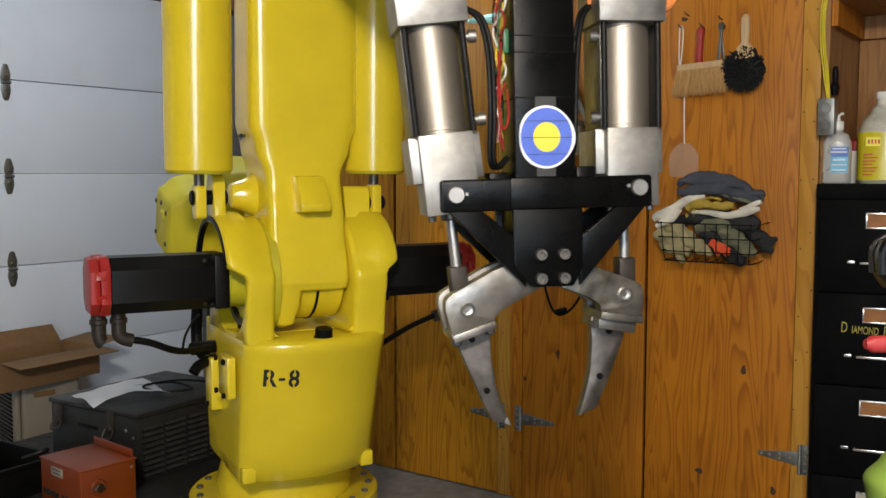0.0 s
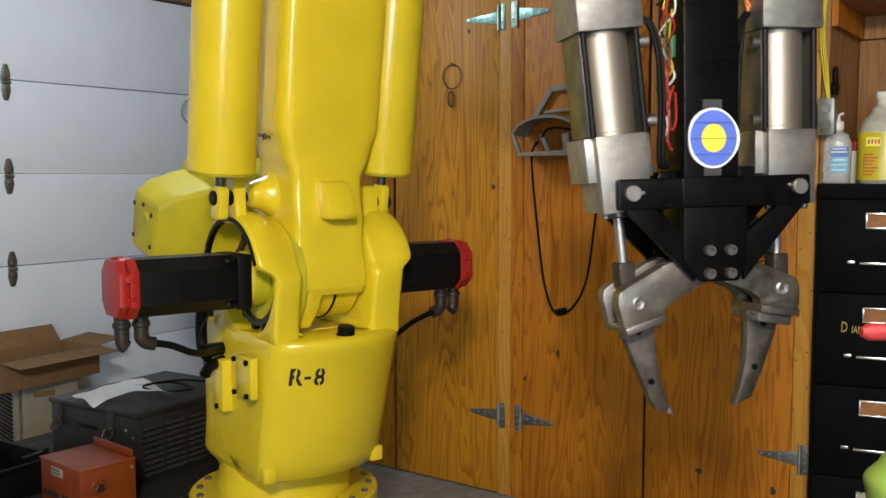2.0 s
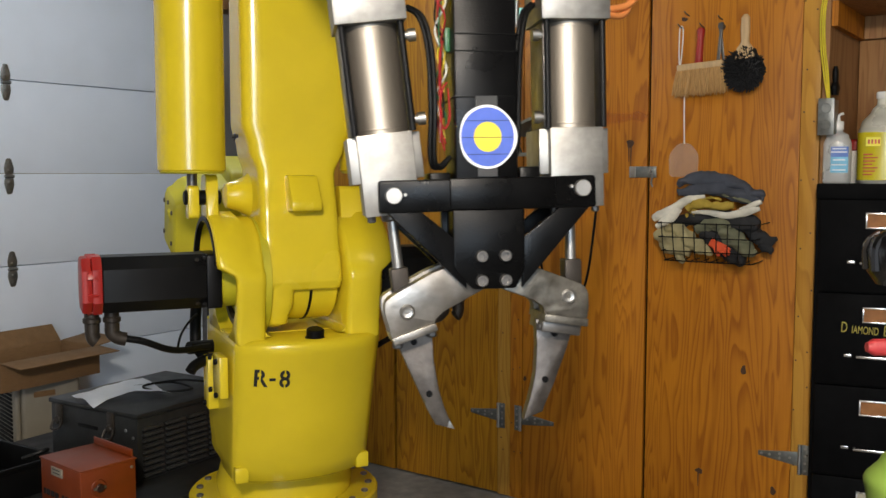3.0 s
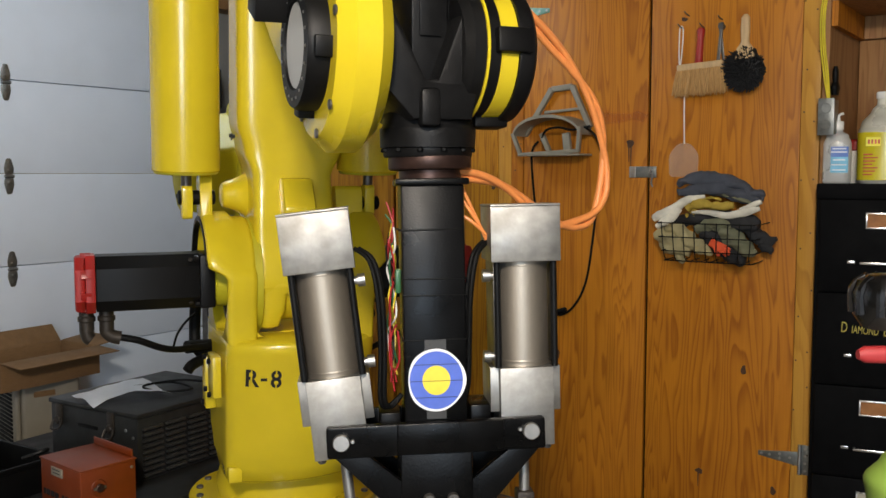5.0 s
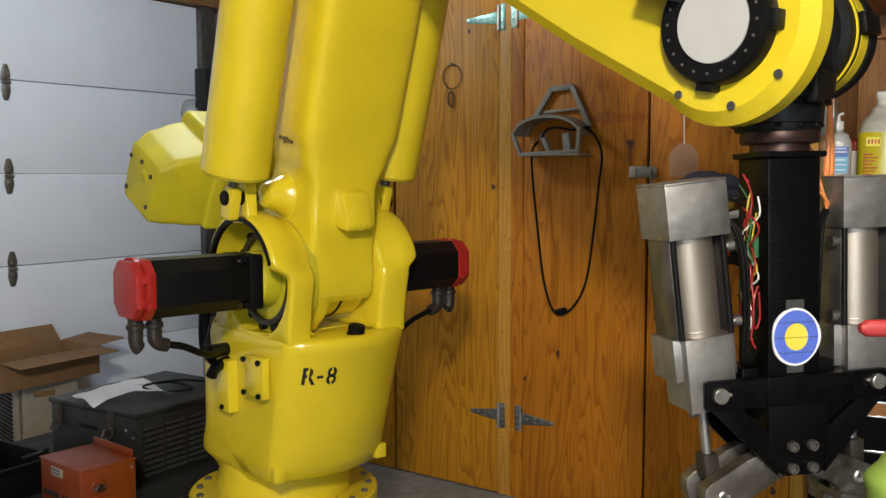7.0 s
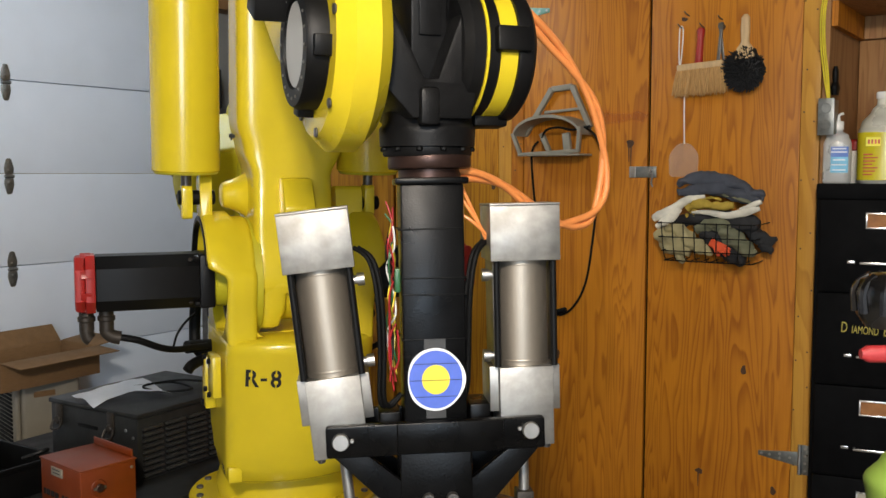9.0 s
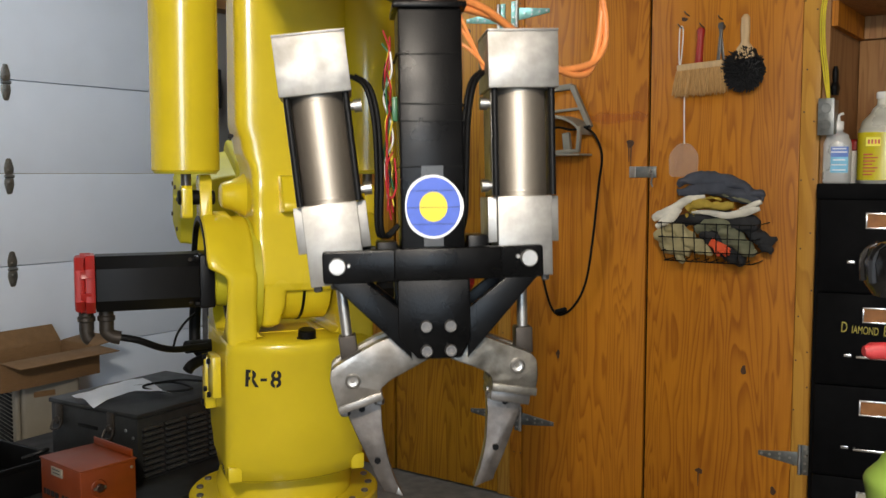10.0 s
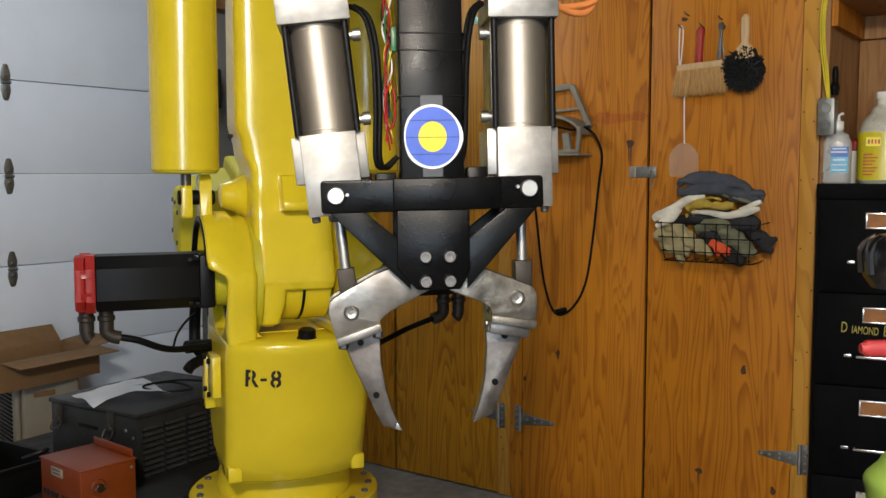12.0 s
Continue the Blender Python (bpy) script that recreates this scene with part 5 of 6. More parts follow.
def glove(m, mat, label, curl=0.3, size=1.0, spread=1.0, seed=0):
    """A limp glove lying flat: cuff, palm, thumb and four fingers, crumpled."""
    rnd = random.Random(seed)
    gm = keyed_loft([(-0.095, 0.0, 0, 0.046, 0.012, 2.4), (-0.05, 0.004, 0.004, 0.042, 0.017, 2.4), (0.0, 0.0, 0.0, 0.048, 0.020, 2.4), (0.05, 0.0, -0.003, 0.050, 0.017, 2.4), (0.068, 0.0, -0.003, 0.042, 0.010, 2.2)], 4, 20)
    for i, (x, ln) in enumerate(((-0.036, 0.075), (-0.012, 0.09), (0.013, 0.085), (0.036, 0.068))):
        bend = curl + rnd.uniform(-0.1, 0.2)
        pts = [(x, -0.002, 0.05), (x * (1 + 0.2 * spread), -0.004 - 0.01 * bend, 0.05 + ln * 0.5), (x * (1 + 0.4 * spread) + rnd.uniform(-0.008, 0.008), -0.004 - 0.05 * bend, 0.05 + ln * (1 - 0.4 * bend))]
        merge(gm, cable(pts, 0.0135, 10, 4))
        bmesh.ops.create_icosphere(gm, subdivisions=2, radius=0.0138, matrix=Matrix.Translation(pts[-1]))
    pts = [(0.038, 0.0, -0.02), (0.066, -0.006, 0.01), (0.076, -0.008, 0.045)]
    merge(gm, cable(pts, 0.0145, 10, 4))
    bmesh.ops.create_icosphere(gm, subdivisions=2, radius=0.0148, matrix=Matrix.Translation(pts[-1]))
    for v in gm.verts:
        n = noise.noise_vector(v.co * 28 + Vector((seed * 3.1, 0, 0)))
        v.co += n * 0.0055
    gm.transform(Matrix.Scale(size, 4))
    return tagged(part("glove", gm, mat, m=m, angle=80), label, "glove", "work gloves in the basket")


NAVY = leather("dark_blue_grey_cloth", (0.045, 0.05, 0.065))
WHITE_GL = leather("white_leather", (0.62, 0.58, 0.48))
TAN_GL = leather("tan_leather", (0.33, 0.28, 0.14))
OLIVE = leather("olive_leather", (0.13, 0.13, 0.075))
MUSTARD = leather("mustard_leather", (0.38, 0.26, 0.03))
BLACK_GL = leather("black_knit", (0.012, 0.012, 0.013))
ORANGE_GL = leather("orange_cloth", (0.65, 0.08, 0.02))


def wad(path, radii, mat, label, seed, squash=0.45, rough=0.016):
    """A folded glove: a soft flattened roll along a path on the wall, with creases and finger ends."""
    gm = bmesh.new()
    pts = smooth_path([(a, b, z) for a, z, b in path], 7)
    rr = np.interp(np.linspace(0, 1, len(pts)), np.linspace(0, 1, len(radii)), radii)
    rings = []
    for i, (p, r) in enumerate(zip(pts, rr)):
        t = (pts[min(i + 1, len(pts) - 1)] - pts[max(i - 1, 0)]).normalized()
        up = Vector((-t.z, 0, t.x)).normalized()
        out = Vector((0, 1, 0))
        loop = []
        for k in range(22):
            a = 2 * math.pi * k / 22
            v = p + up * (r * math.sin(a)) + out * (r * squash * math.cos(a) * 1.6)
            n = noise.noise(Vector((v.x * 9, v.z * 46, seed * 7.3))) * rough + noise.noise(v * 45 + Vector((seed, 0, 0))) * rough * 0.5
            loop.append(gm.verts.new(v + (up * math.sin(a) + out * math.cos(a)) * n))
        rings.append(loop)
    for p, q in zip(rings, rings[1:]):
        for k in range(22):
            gm.faces.new((p[k], p[(k + 1) % 22], q[(k + 1) % 22], q[k]))
    gm.faces.new(rings[0])
    gm.faces.new(rings[-1])
    return tagged(part("glove", gm, mat, m=ROOM, angle=80), label, "glove", "work gloves in the basket")


FOLD = "dark blue-grey cloth work glove folded on top of a pile"
wad([(1.362, 1.325, -0.06), (1.40, 1.348, -0.06), (1.47, 1.352, -0.06), (1.56, 1.335, -0.06), (1.63, 1.302, -0.06), (1.672, 1.288, -0.06)], [0.012, 0.024, 0.028, 0.026, 0.020, 0.012], NAVY, FOLD, 1)
wad([(1.365, 1.305, -0.07), (1.42, 1.312, -0.075), (1.50, 1.312, -0.075), (1.58, 1.295, -0.075), (1.66, 1.268, -0.07)], [0.012, 0.024, 0.025, 0.022, 0.012], NAVY, FOLD, 2)
wad([(1.53, 1.30, -0.09), (1.59, 1.285, -0.09), (1.66, 1.262, -0.085)], [0.006, 0.010, 0.006], OLIVE, "olive drab leather work glove in the pile", 21)
WG = "white leather work glove lying over the basket rim"
wad([(1.282, 1.204, -0.09), (1.305, 1.218, -0.095), (1.345, 1.228, -0.095), (1.385, 1.262, -0.09), (1.42, 1.282, -0.085), (1.47, 1.290, -0.08)], [0.010, 0.018, 0.022, 0.017, 0.011, 0.006], WHITE_GL, WG, 3, 0.4, 0.004)
wad([(1.300, 1.180, -0.105), (1.325, 1.195, -0.11), (1.36, 1.215, -0.105), (1.385, 1.245, -0.10)], [0.009, 0.014, 0.016, 0.010], WHITE_GL, WG, 4, 0.4, 0.004)
wad([(1.315, 1.232, -0.08), (1.35, 1.245, -0.08), (1.38, 1.262, -0.08)], [0.008, 0.012, 0.008], WHITE_GL, WG, 22, 0.4, 0.004)
WG = "white leather work glove lying across the pile"
wad([(1.425, 1.232, -0.085), (1.49, 1.232, -0.10), (1.56, 1.225, -0.105), (1.62, 1.238, -0.10), (1.668, 1.252, -0.095)], [0.005, 0.009, 0.013, 0.015, 0.009], WHITE_GL, WG, 5, 0.4, 0.004)
wad([(1.60, 1.245, -0.09), (1.64, 1.260, -0.09), (1.670, 1.276, -0.085)], [0.010, 0.010, 0.006], WHITE_GL, WG, 6, 0.4, 0.004)
MG = "mustard yellow leather work glove in the pile"
wad([(1.40, 1.248, -0.07), (1.43, 1.268, -0.075), (1.465, 1.268, -0.08), (1.50, 1.255, -0.08)], [0.012, 0.018, 0.018, 0.010], MUSTARD, MG, 7)
wad([(1.46, 1.280, -0.07), (1.49, 1.284, -0.075), (1.525, 1.276, -0.07)], [0.007, 0.010, 0.007], MUSTARD, MG, 8)
wad([(1.47, 1.25, -0.07), (1.52, 1.258, -0.08), (1.57, 1.262, -0.07)], [0.008, 0.013, 0.008], MUSTARD, MG, 9)
wad([(1.40, 1.222, -0.07), (1.43, 1.228, -0.075), (1.46, 1.222, -0.07)], [0.008, 0.013, 0.008], MUSTARD, MG, 10)
BG = "black knitted work glove in the wire basket"
wad([(1.34, 1.185, -0.05), (1.43, 1.205, -0.06), (1.53, 1.205, -0.07), (1.62, 1.200, -0.07), (1.66, 1.19, -0.07)], [0.016, 0.024, 0.030, 0.030, 0.02], BLACK_GL, BG, 11)
wad([(1.46, 1.16, -0.07), (1.52, 1.125, -0.08), (1.58, 1.09, -0.08), (1.62, 1.08, -0.075)], [0.02, 0.034, 0.030, 0.016], BLACK_GL, BG, 12)
wad([(1.62, 1.175, -0.06), (1.665, 1.15, -0.07), (1.70, 1.142, -0.07), (1.722, 1.150, -0.07)], [0.02, 0.026, 0.015, 0.008], BLACK_GL, BG, 13)
wad([(1.66, 1.13, -0.07), (1.69, 1.12, -0.075), (1.712, 1.108, -0.075)], [0.018, 0.016, 0.009], BLACK_GL, BG, 14)
TG = "creased tan leather work glove in the wire basket"
wad([(1.295, 1.165, -0.07), (1.325, 1.135, -0.08), (1.375, 1.110, -0.08), (1.42, 1.095, -0.075)], [0.018, 0.036, 0.042, 0.020], TAN_GL, TG, 15, 0.5)
wad([(1.33, 1.17, -0.085), (1.385, 1.165, -0.09), (1.42, 1.135, -0.09), (1.455, 1.095, -0.08)], [0.014, 0.024, 0.030, 0.014], TAN_GL, TG, 16, 0.5)
wad([(1.42, 1.125, -0.085), (1.46, 1.110, -0.09), (1.505, 1.088, -0.085)], [0.016, 0.028, 0.010], TAN_GL, TG, 17, 0.5)
wad([(1.375, 1.085, -0.08), (1.39, 1.062, -0.08), (1.40, 1.052, -0.08)], [0.016, 0.015, 0.008], TAN_GL, TG, 23, 0.5, 0.004)
OG = "olive drab leather work glove in the wire basket"
wad([(1.44, 1.165, -0.08), (1.49, 1.188, -0.09), (1.54, 1.185, -0.095), (1.585, 1.165, -0.09)], [0.010, 0.020, 0.022, 0.012], OLIVE, OG, 18, 0.5)
wad([(1.53, 1.165, -0.09), (1.585, 1.140, -0.095), (1.63, 1.110, -0.09), (1.66, 1.10, -0.085)], [0.018, 0.034, 0.028, 0.012], OLIVE, OG, 19, 0.5)
glove(on_wall(1.535, 1.118, -0.115) @ pose(0, 0, 0, 0, 118, 0), ORANGE_GL, "orange-striped cloth glove in the wire basket", 0.1, 0.34, 0.0, 20)

# ---- alcove beside the cupboards ----
slab("alcove_side", 1.836, 1.856, 0.002, 0.45, 1.30, 2.42, PLY_RAW, "plywood side of an open alcove", "panel")
slab("alcove_back", 1.856, 3.2, 0.45, 0.47, 0.0, 2.42, PLY_RAW, "plywood back of an open alcove", "panel")
for i, a in enumerate((1.86, 2.02, 2.19, 2.37, 2.55)):
    tagged(part("plank", box(a, a + 0.155, 0.43, 0.449, 1.0, 1.86, 0.002), PINE if i == 1 else PLY_RAW, m=ROOM), "knotty pine plank of the alcove back", "plank", kind="structure")
slab("shelf_board", 1.857, 3.1, 0.01, 0.448, 1.945, 1.965, PLY_RAW, "plywood shelf board", "shelf")
slab("shelf_cleat", 1.857, 1.877, 0.012, 0.44, 1.862, 1.944, PLY_NEW, "wooden cleat under the shelf", "cleat")
slab("shelf_cleat_back", 1.88, 3.1, 0.405, 0.428, 1.862, 1.944, PLY_RAW, "wooden cleat under the shelf at the back", "cleat")
slab("alcove_end", 3.2, 3.22, -0.6, 0.47, 0.0, 2.42, PLY_RAW, "plywood end of the alcove", "panel")
cl = thing("cloth_stack", room(2.05, 0.15, 1.966), "blue patterned folded cloth on a shelf", "cloth")
CLOTH = material("blue_cloth", (0.05, 0.09, 0.22), 0.85, noise_scale=90, vary=0.6, bump=0.5)
part("fold", box(-0.17, 0.3, -0.13, 0.1, 0.0, 0.03, 0.012), CLOTH, cl)
part("fold", box(-0.16, 0.29, -0.125, 0.1, 0.03, 0.058, 0.012), CLOTH, cl)

# outlet box with yellow cords
ob_ = thing("outlet_box", room(1.846, -0.036, 1.575), "grey metal outlet box on the alcove side", "outlet")
part("box_body", box(-0.002, 0.045, -0.03, 0.035, -0.075, 0.04, 0.004), ZINC, ob_)
part("cover", box(-0.004, 0.047, -0.034, -0.03, -0.078, 0.043, 0.001), ZINC, ob_)
for z in (-0.045, 0.01):
    part("socket", rod(0.016, -0.037, -0.033, 0.001, 18, axis='Y', m=pose(0.0215, 0, z)), ZINC, ob_)
YELLOW_CORD = material("yellow_cord", (0.68, 0.55, 0.03), 0.45)
yc = thing("extension_cord", room(1.832, -0.04, 1.62), "yellow extension cords hanging from above", "cord")
for dx in (0.0, 0.007, 0.013):
    part("strand", cable([(0.03 + dx * 0.5, 0.01, -0.005), (0.018 + dx, 0.0, 0.08), (0.006 + dx, -0.004, 0.18), (0.004 + dx, -0.004, 0.28), (0.014 + dx, -0.002, 0.40), (0.02 + dx, 0.0, 0.8)], 0.0026, 8, 5), YELLOW_CORD, yc)
bk2 = thing("black_handset", room(1.858, 0.035, 1.72), "black plastic tool hanging on the alcove side", "tool")
part("body", keyed_loft([(-0.085, 0, 0, 0.010, 0.02, 3), (-0.06, 0, 0, 0.013, 0.026, 3), (-0.04, 0, 0, 0.009, 0.014, 3), (-0.005, 0, 0, 0.009, 0.013, 3), (0.01, 0, 0, 0.006, 0.010, 3)], 3, 16, m=pose(0.012, 0, 0)), RUBBER, bk2)

# ---- filing cabinet: four drawers ----
FCW, FCD, FCH = 0.40, 0.62, 1.338
fc_m = Matrix.Translation((1.237, 3.088, 0)) @ pose(0, 0, 0, 0, 0, -23.0)
fc = thing("filing_cabinet", fc_m, "black four-drawer steel filing cabinet", "filing cabinet")
part("body", box(0, FCW, 0.012, FCD, 0.0, FCH, 0.004), CABINET, fc)
part("top_band", box(-0.001, FCW + 0.001, 0.0, 0.011, FCH - 0.05, FCH, 0.002), CABINET, fc)
LABEL = material("brown_card", (0.30, 0.13, 0.045), 0.8, noise_scale=30, vary=0.15)
CREAM = material("cream_card", (0.45, 0.42, 0.33), 0.8, noise_scale=30, vary=0.1)
PULL = material("chrome_pull", (0.75, 0.74, 0.72), 0.25, metal=1.0)
DZ = 0.3085
HAND_YEL = material("dull_yellow_paint", (0.42, 0.34, 0.06), 0.7, noise_scale=90, vary=0.3)
for i in range(4):
    z1 = FCH - 0.052 - DZ * i
    z0 = z1 - DZ + 0.004
    dr = part("drawer", box(0.012, FCW - 0.012, -0.008, 0.0115, z0, z1, 0.003), CABINET, fc)
    zc = z1 - 0.068
    hb = bmesh.new()
    for a in ((0.150, 0.242, zc + 0.021, zc + 0.026), (0.150, 0.242, zc - 0.026, zc - 0.021), (0.150, 0.155, zc - 0.021, zc + 0.021), (0.237, 0.242, zc - 0.021, zc + 0.021)):
        box(a[0], a[1], -0.014, -0.008, a[2], a[3], 0.0008, bm=hb)
    part("label_holder", hb, PULL, dr, "bright metal label holder")
    part("label_card", box(0.155, 0.237, -0.010, -0.0085, zc - 0.021, zc + 0.021), LABEL if i < 3 else CREAM, dr)
    zh = z1 - 0.205
    part("pull", box(0.135, 0.262, -0.030, -0.022, zh - 0.005, zh + 0.004, 0.002), PULL, dr, "chrome drawer pull")
    for x in (0.140, 0.257):
        part("pull_post", box(x - 0.004, x + 0.004, -0.022, -0.008, zh - 0.004, zh + 0.003, 0.001), PULL, dr)
    part("latch", box(0.098, 0.122, -0.016, -0.008, zh - 0.004, zh + 0.006, 0.001), PULL, dr)
zw = FCH - 0.052 - DZ - 0.118
for word, x, size in (("D", 0.097, 0.050), ("IAMOND", 0.160, 0.036), ("B", 0.222, 0.050)):
    letters("handwriting", word, size, HAND_YEL, fc, pose(x, -0.0088, zw + (0.002 if size > 0.04 else -0.002) - (x - 0.16) * 0.05, 90, 2.5, 0), 0.0004, "hand-painted yellow words Diamond B", 0.0, 0.56, 0.0)

# bottles on the cabinet
CLEAR = material("clear_plastic", (0.80, 0.80, 0.76), 0.3, noise_scale=20, vary=0.03, transmission=0.55)
JUG = material("milky_plastic", (0.70, 0.68, 0.58), 0.35, noise_scale=20, vary=0.04, transmission=0.3)
LIQUID = material("yellow_liquid", (0.62, 0.52, 0.015), 0.2, noise_scale=10, vary=0.03)
BLUE_LABEL = material("blue_label", (0.03, 0.12, 0.45), 0.5, noise_scale=40, vary=0.1)
CYAN_LABEL = material("cyan_label", (0.12, 0.42, 0.62), 0.5, noise_scale=40, vary=0.15)
RED_PRINT = material("red_print", (0.5, 0.04, 0.02), 0.6)
LABEL_YEL = material("bright_yellow_label", (0.85, 0.75, 0.05), 0.6)
ab_ = thing("alcohol_bottle", fc_m @ pose(0.058, 0.07, FCH), "clear plastic bottle with a blue label and white cap", "bottle")
part("bottle", keyed_loft([(0.0, 0, 0, 0.040, 0.026, 3), (0.006, 0, 0, 0.044, 0.030, 3), (0.13, 0, 0, 0.044, 0.030, 3), (0.16, 0, 0, 0.034, 0.026, 2.4), (0.172, 0, 0, 0.016, 0.016, 2), (0.182, 0, 0, 0.014, 0.014, 2)], 4, 32), CLEAR, ab_)
part("cap", lathe([(0.0, 0.178), (0.018, 0.178), (0.018, 0.205), (0.007, 0.207), (0.006, 0.222), (0.0, 0.222)], 20), WHITE_PLASTIC, ab_)
part("nozzle", cable([(0, 0, 0.218), (0.004, 0, 0.228), (0.016, 0, 0.232)], 0.0045, 8, 4), WHITE_PLASTIC, ab_)
part("label_top", box(-0.020, 0.034, -0.0325, -0.0300, 0.088, 0.122), BLUE_LABEL, ab_)
part("label_bottom", box(-0.020, 0.034, -0.0325, -0.0300, 0.036, 0.088), CYAN_LABEL, ab_)
for z, w in ((0.115, 0.022), (0.104, 0.026), (0.078, 0.02), (0.062, 0.024), (0.045, 0.022)):
    part("print_line", box(0.007 - w, 0.007 + w * 0.9, -0.0331, -0.0326, z - 0.002, z + 0.002), PAPER, ab_)
jg = thing("jug", fc_m @ pose(0.195, 0.12, FCH), "large clear jug half full of yellow liquid", "jug")
part("jug_body", keyed_loft([(0.0, 0, 0, 0.066, 0.066, 3), (0.01, 0, 0, 0.075, 0.075, 3), (0.155, 0, 0, 0.075, 0.075, 3), (0.165, 0, 0, 0.076, 0.076, 3), (0.195, 0, 0, 0.068, 0.068, 2.6), (0.245, 0, 0, 0.034, 0.034, 2.2), (0.262, 0, 0, 0.020, 0.020, 2), (0.285, 0, 0, 0.019, 0.019, 2)], 4, 36), JUG, jg)
part("liquid", keyed_loft([(0.004, 0, 0, 0.069, 0.069, 3), (0.012, 0, 0, 0.0765, 0.0765, 3), (0.155, 0, 0, 0.0765, 0.0765, 3), (0.168, 0, 0, 0.0768, 0.0768, 3)], 2, 36), LIQUID, jg)
part("cap", lathe([(0.0, 0.280), (0.022, 0.280), (0.023, 0.283), (0.023, 0.300), (0.021, 0.303), (0.0, 0.303)], 24), WHITE_PLASTIC, jg)
part("grip", cable([(0.03, 0.0, 0.262), (0.066, 0.0, 0.255), (0.08, 0.0, 0.215), (0.078, 0.0, 0.16)], 0.012, 10, 5), JUG, jg)
part("label", box(-0.052, -0.008, -0.0800, -0.0770, 0.122, 0.152), LABEL_YEL, jg)
for k in range(4):
    part("print_line", box(-0.046 + 0.010 * k, -0.040 + 0.010 * k, -0.0806, -0.0801, 0.130, 0.144), RED_PRINT, jg)
for k in range(3):
    part("print_line", box(0.012 + 0.012 * k, 0.017 + 0.012 * k, -0.0790, -0.0770, 0.035, 0.165), RED_PRINT, jg)
for k in range(7):
    part("print_line", box(-0.058, -0.030 + 0.008 * (k % 3), -0.0790, -0.0770, 0.028 + 0.011 * k, 0.032 + 0.011 * k), RED_PRINT, jg)
rc = thing("spray_can", fc_m @ pose(0.115, 0.20, FCH), "small red and white can behind the bottles", "can")
part("can", lathe([(0.0, 0.0), (0.03, 0.0), (0.031, 0.003), (0.031, 0.11), (0.0, 0.112)], 24), WHITE_PLASTIC, rc)
part("can_lid", lathe([(0.0, 0.112), (0.029, 0.112), (0.029, 0.142), (0.022, 0.15), (0.0, 0.15)], 24), RED, rc)

# ---- floor clutter by the garage door ----
ct = thing("low_cart", pose(-1.003, 3.0, 0, 0, 0, 58), "black low steel cart carrying a welder", "cart")
part("deck", box(-0.36, 0.56, -0.21, 0.80, 0.32, 0.35, 0.004), GREY_BOX, ct)
for x in (-0.33, 0.53):
    for y in (-0.17, 0.76):
        part("post", box(x - 0.02, x + 0.02, y - 0.02, y + 0.02, 0.05, 0.32, 0.003), GREY_BOX, ct)
        part("caster", rod(0.03, -0.012, 0.012, 0.004, 16, axis='X', m=pose(x, y, 0.03)), RUBBER, ct)

wd = thing("welder", Matrix.Translation((-1.003, 3.0, 0.352)) @ pose(0, 0, 0, 0, 0, 58), "dark grey steel welding power source with louvred side", "welder")
# origin: near lower corner; x to the far right along the louvres, front face to the left
# Lighter than the case: rubbed edges plus highlights put into the louvre colour.
LOUVRE = material("rubbed_lit_grey_enamel", (0.030, 0.031, 0.030), 0.38, noise_scale=60, vary=0.35)
WL, WD, WH = 0.52, 0.452, 0.214
part("case", box(0.0, WL, 0.0, WD, 0.0, WH, 0.006), GREY_BOX, wd)
part("lid", box(-0.006, WL + 0.006, -0.006, WD + 0.006, WH + 0.0005, WH + 0.018, 0.005), GREY_BOX, wd)
for c in range(5):
    for k in range(9):
        x0 = 0.018 + 0.098 * c
        z0 = 0.016 + 0.0195 * k
        part("louvre", prism(rounded([(x0, z0), (x0 + 0.084, z0), (x0 + 0.084, z0 + 0.010), (x0, z0 + 0.010)], 0.0045, 3), -0.013, -0.0005, 0.003), LOUVRE, wd)
        # Black strip under each louvre paints the shade of its opening.
        part("slot_dark_strip", box(x0 + 0.003, x0 + 0.081, -0.0015, 0.0, z0 - 0.006, z0 - 0.0005), RUBBER, wd)
for y, z in ((0.125, 0.178), (0.40, 0.172)):
    lt = box(-0.010, 0.0, y - 0.016, y + 0.016, z - 0.03, z + 0.045, 0.003)
    rod(0.014, -0.018, -0.008, 0.003, 14, lt, pose(0, y, z - 0.01), 'X')
    cable([(-0.012, y - 0.02, z - 0.01), (-0.026, y - 0.024, z - 0.035), (-0.026, y + 0.02, z - 0.042), (-0.012, y + 0.022, z - 0.014)], 0.004, 8, 3, lt)
    part("latch", lt, FITTING, wd, "dark steel toggle latch")
# Handle groove is a raised black strip, the recess shade as colour.
part("handle_groove_dark", box(-0.004, 0.0, 0.20, 0.30, 0.150, 0.162, 0.001), RUBBER, wd)
for y, z in ((0.02, 0.15), (0.055, 0.17)):
    part("screw", rod(0.006, -0.004, 0.0, 0.001, 10, axis='X', m=pose(0, y, z)), BRIGHT, wd)
pp = bmesh.new()
rows_, cols_ = 9, 12
grid = {}
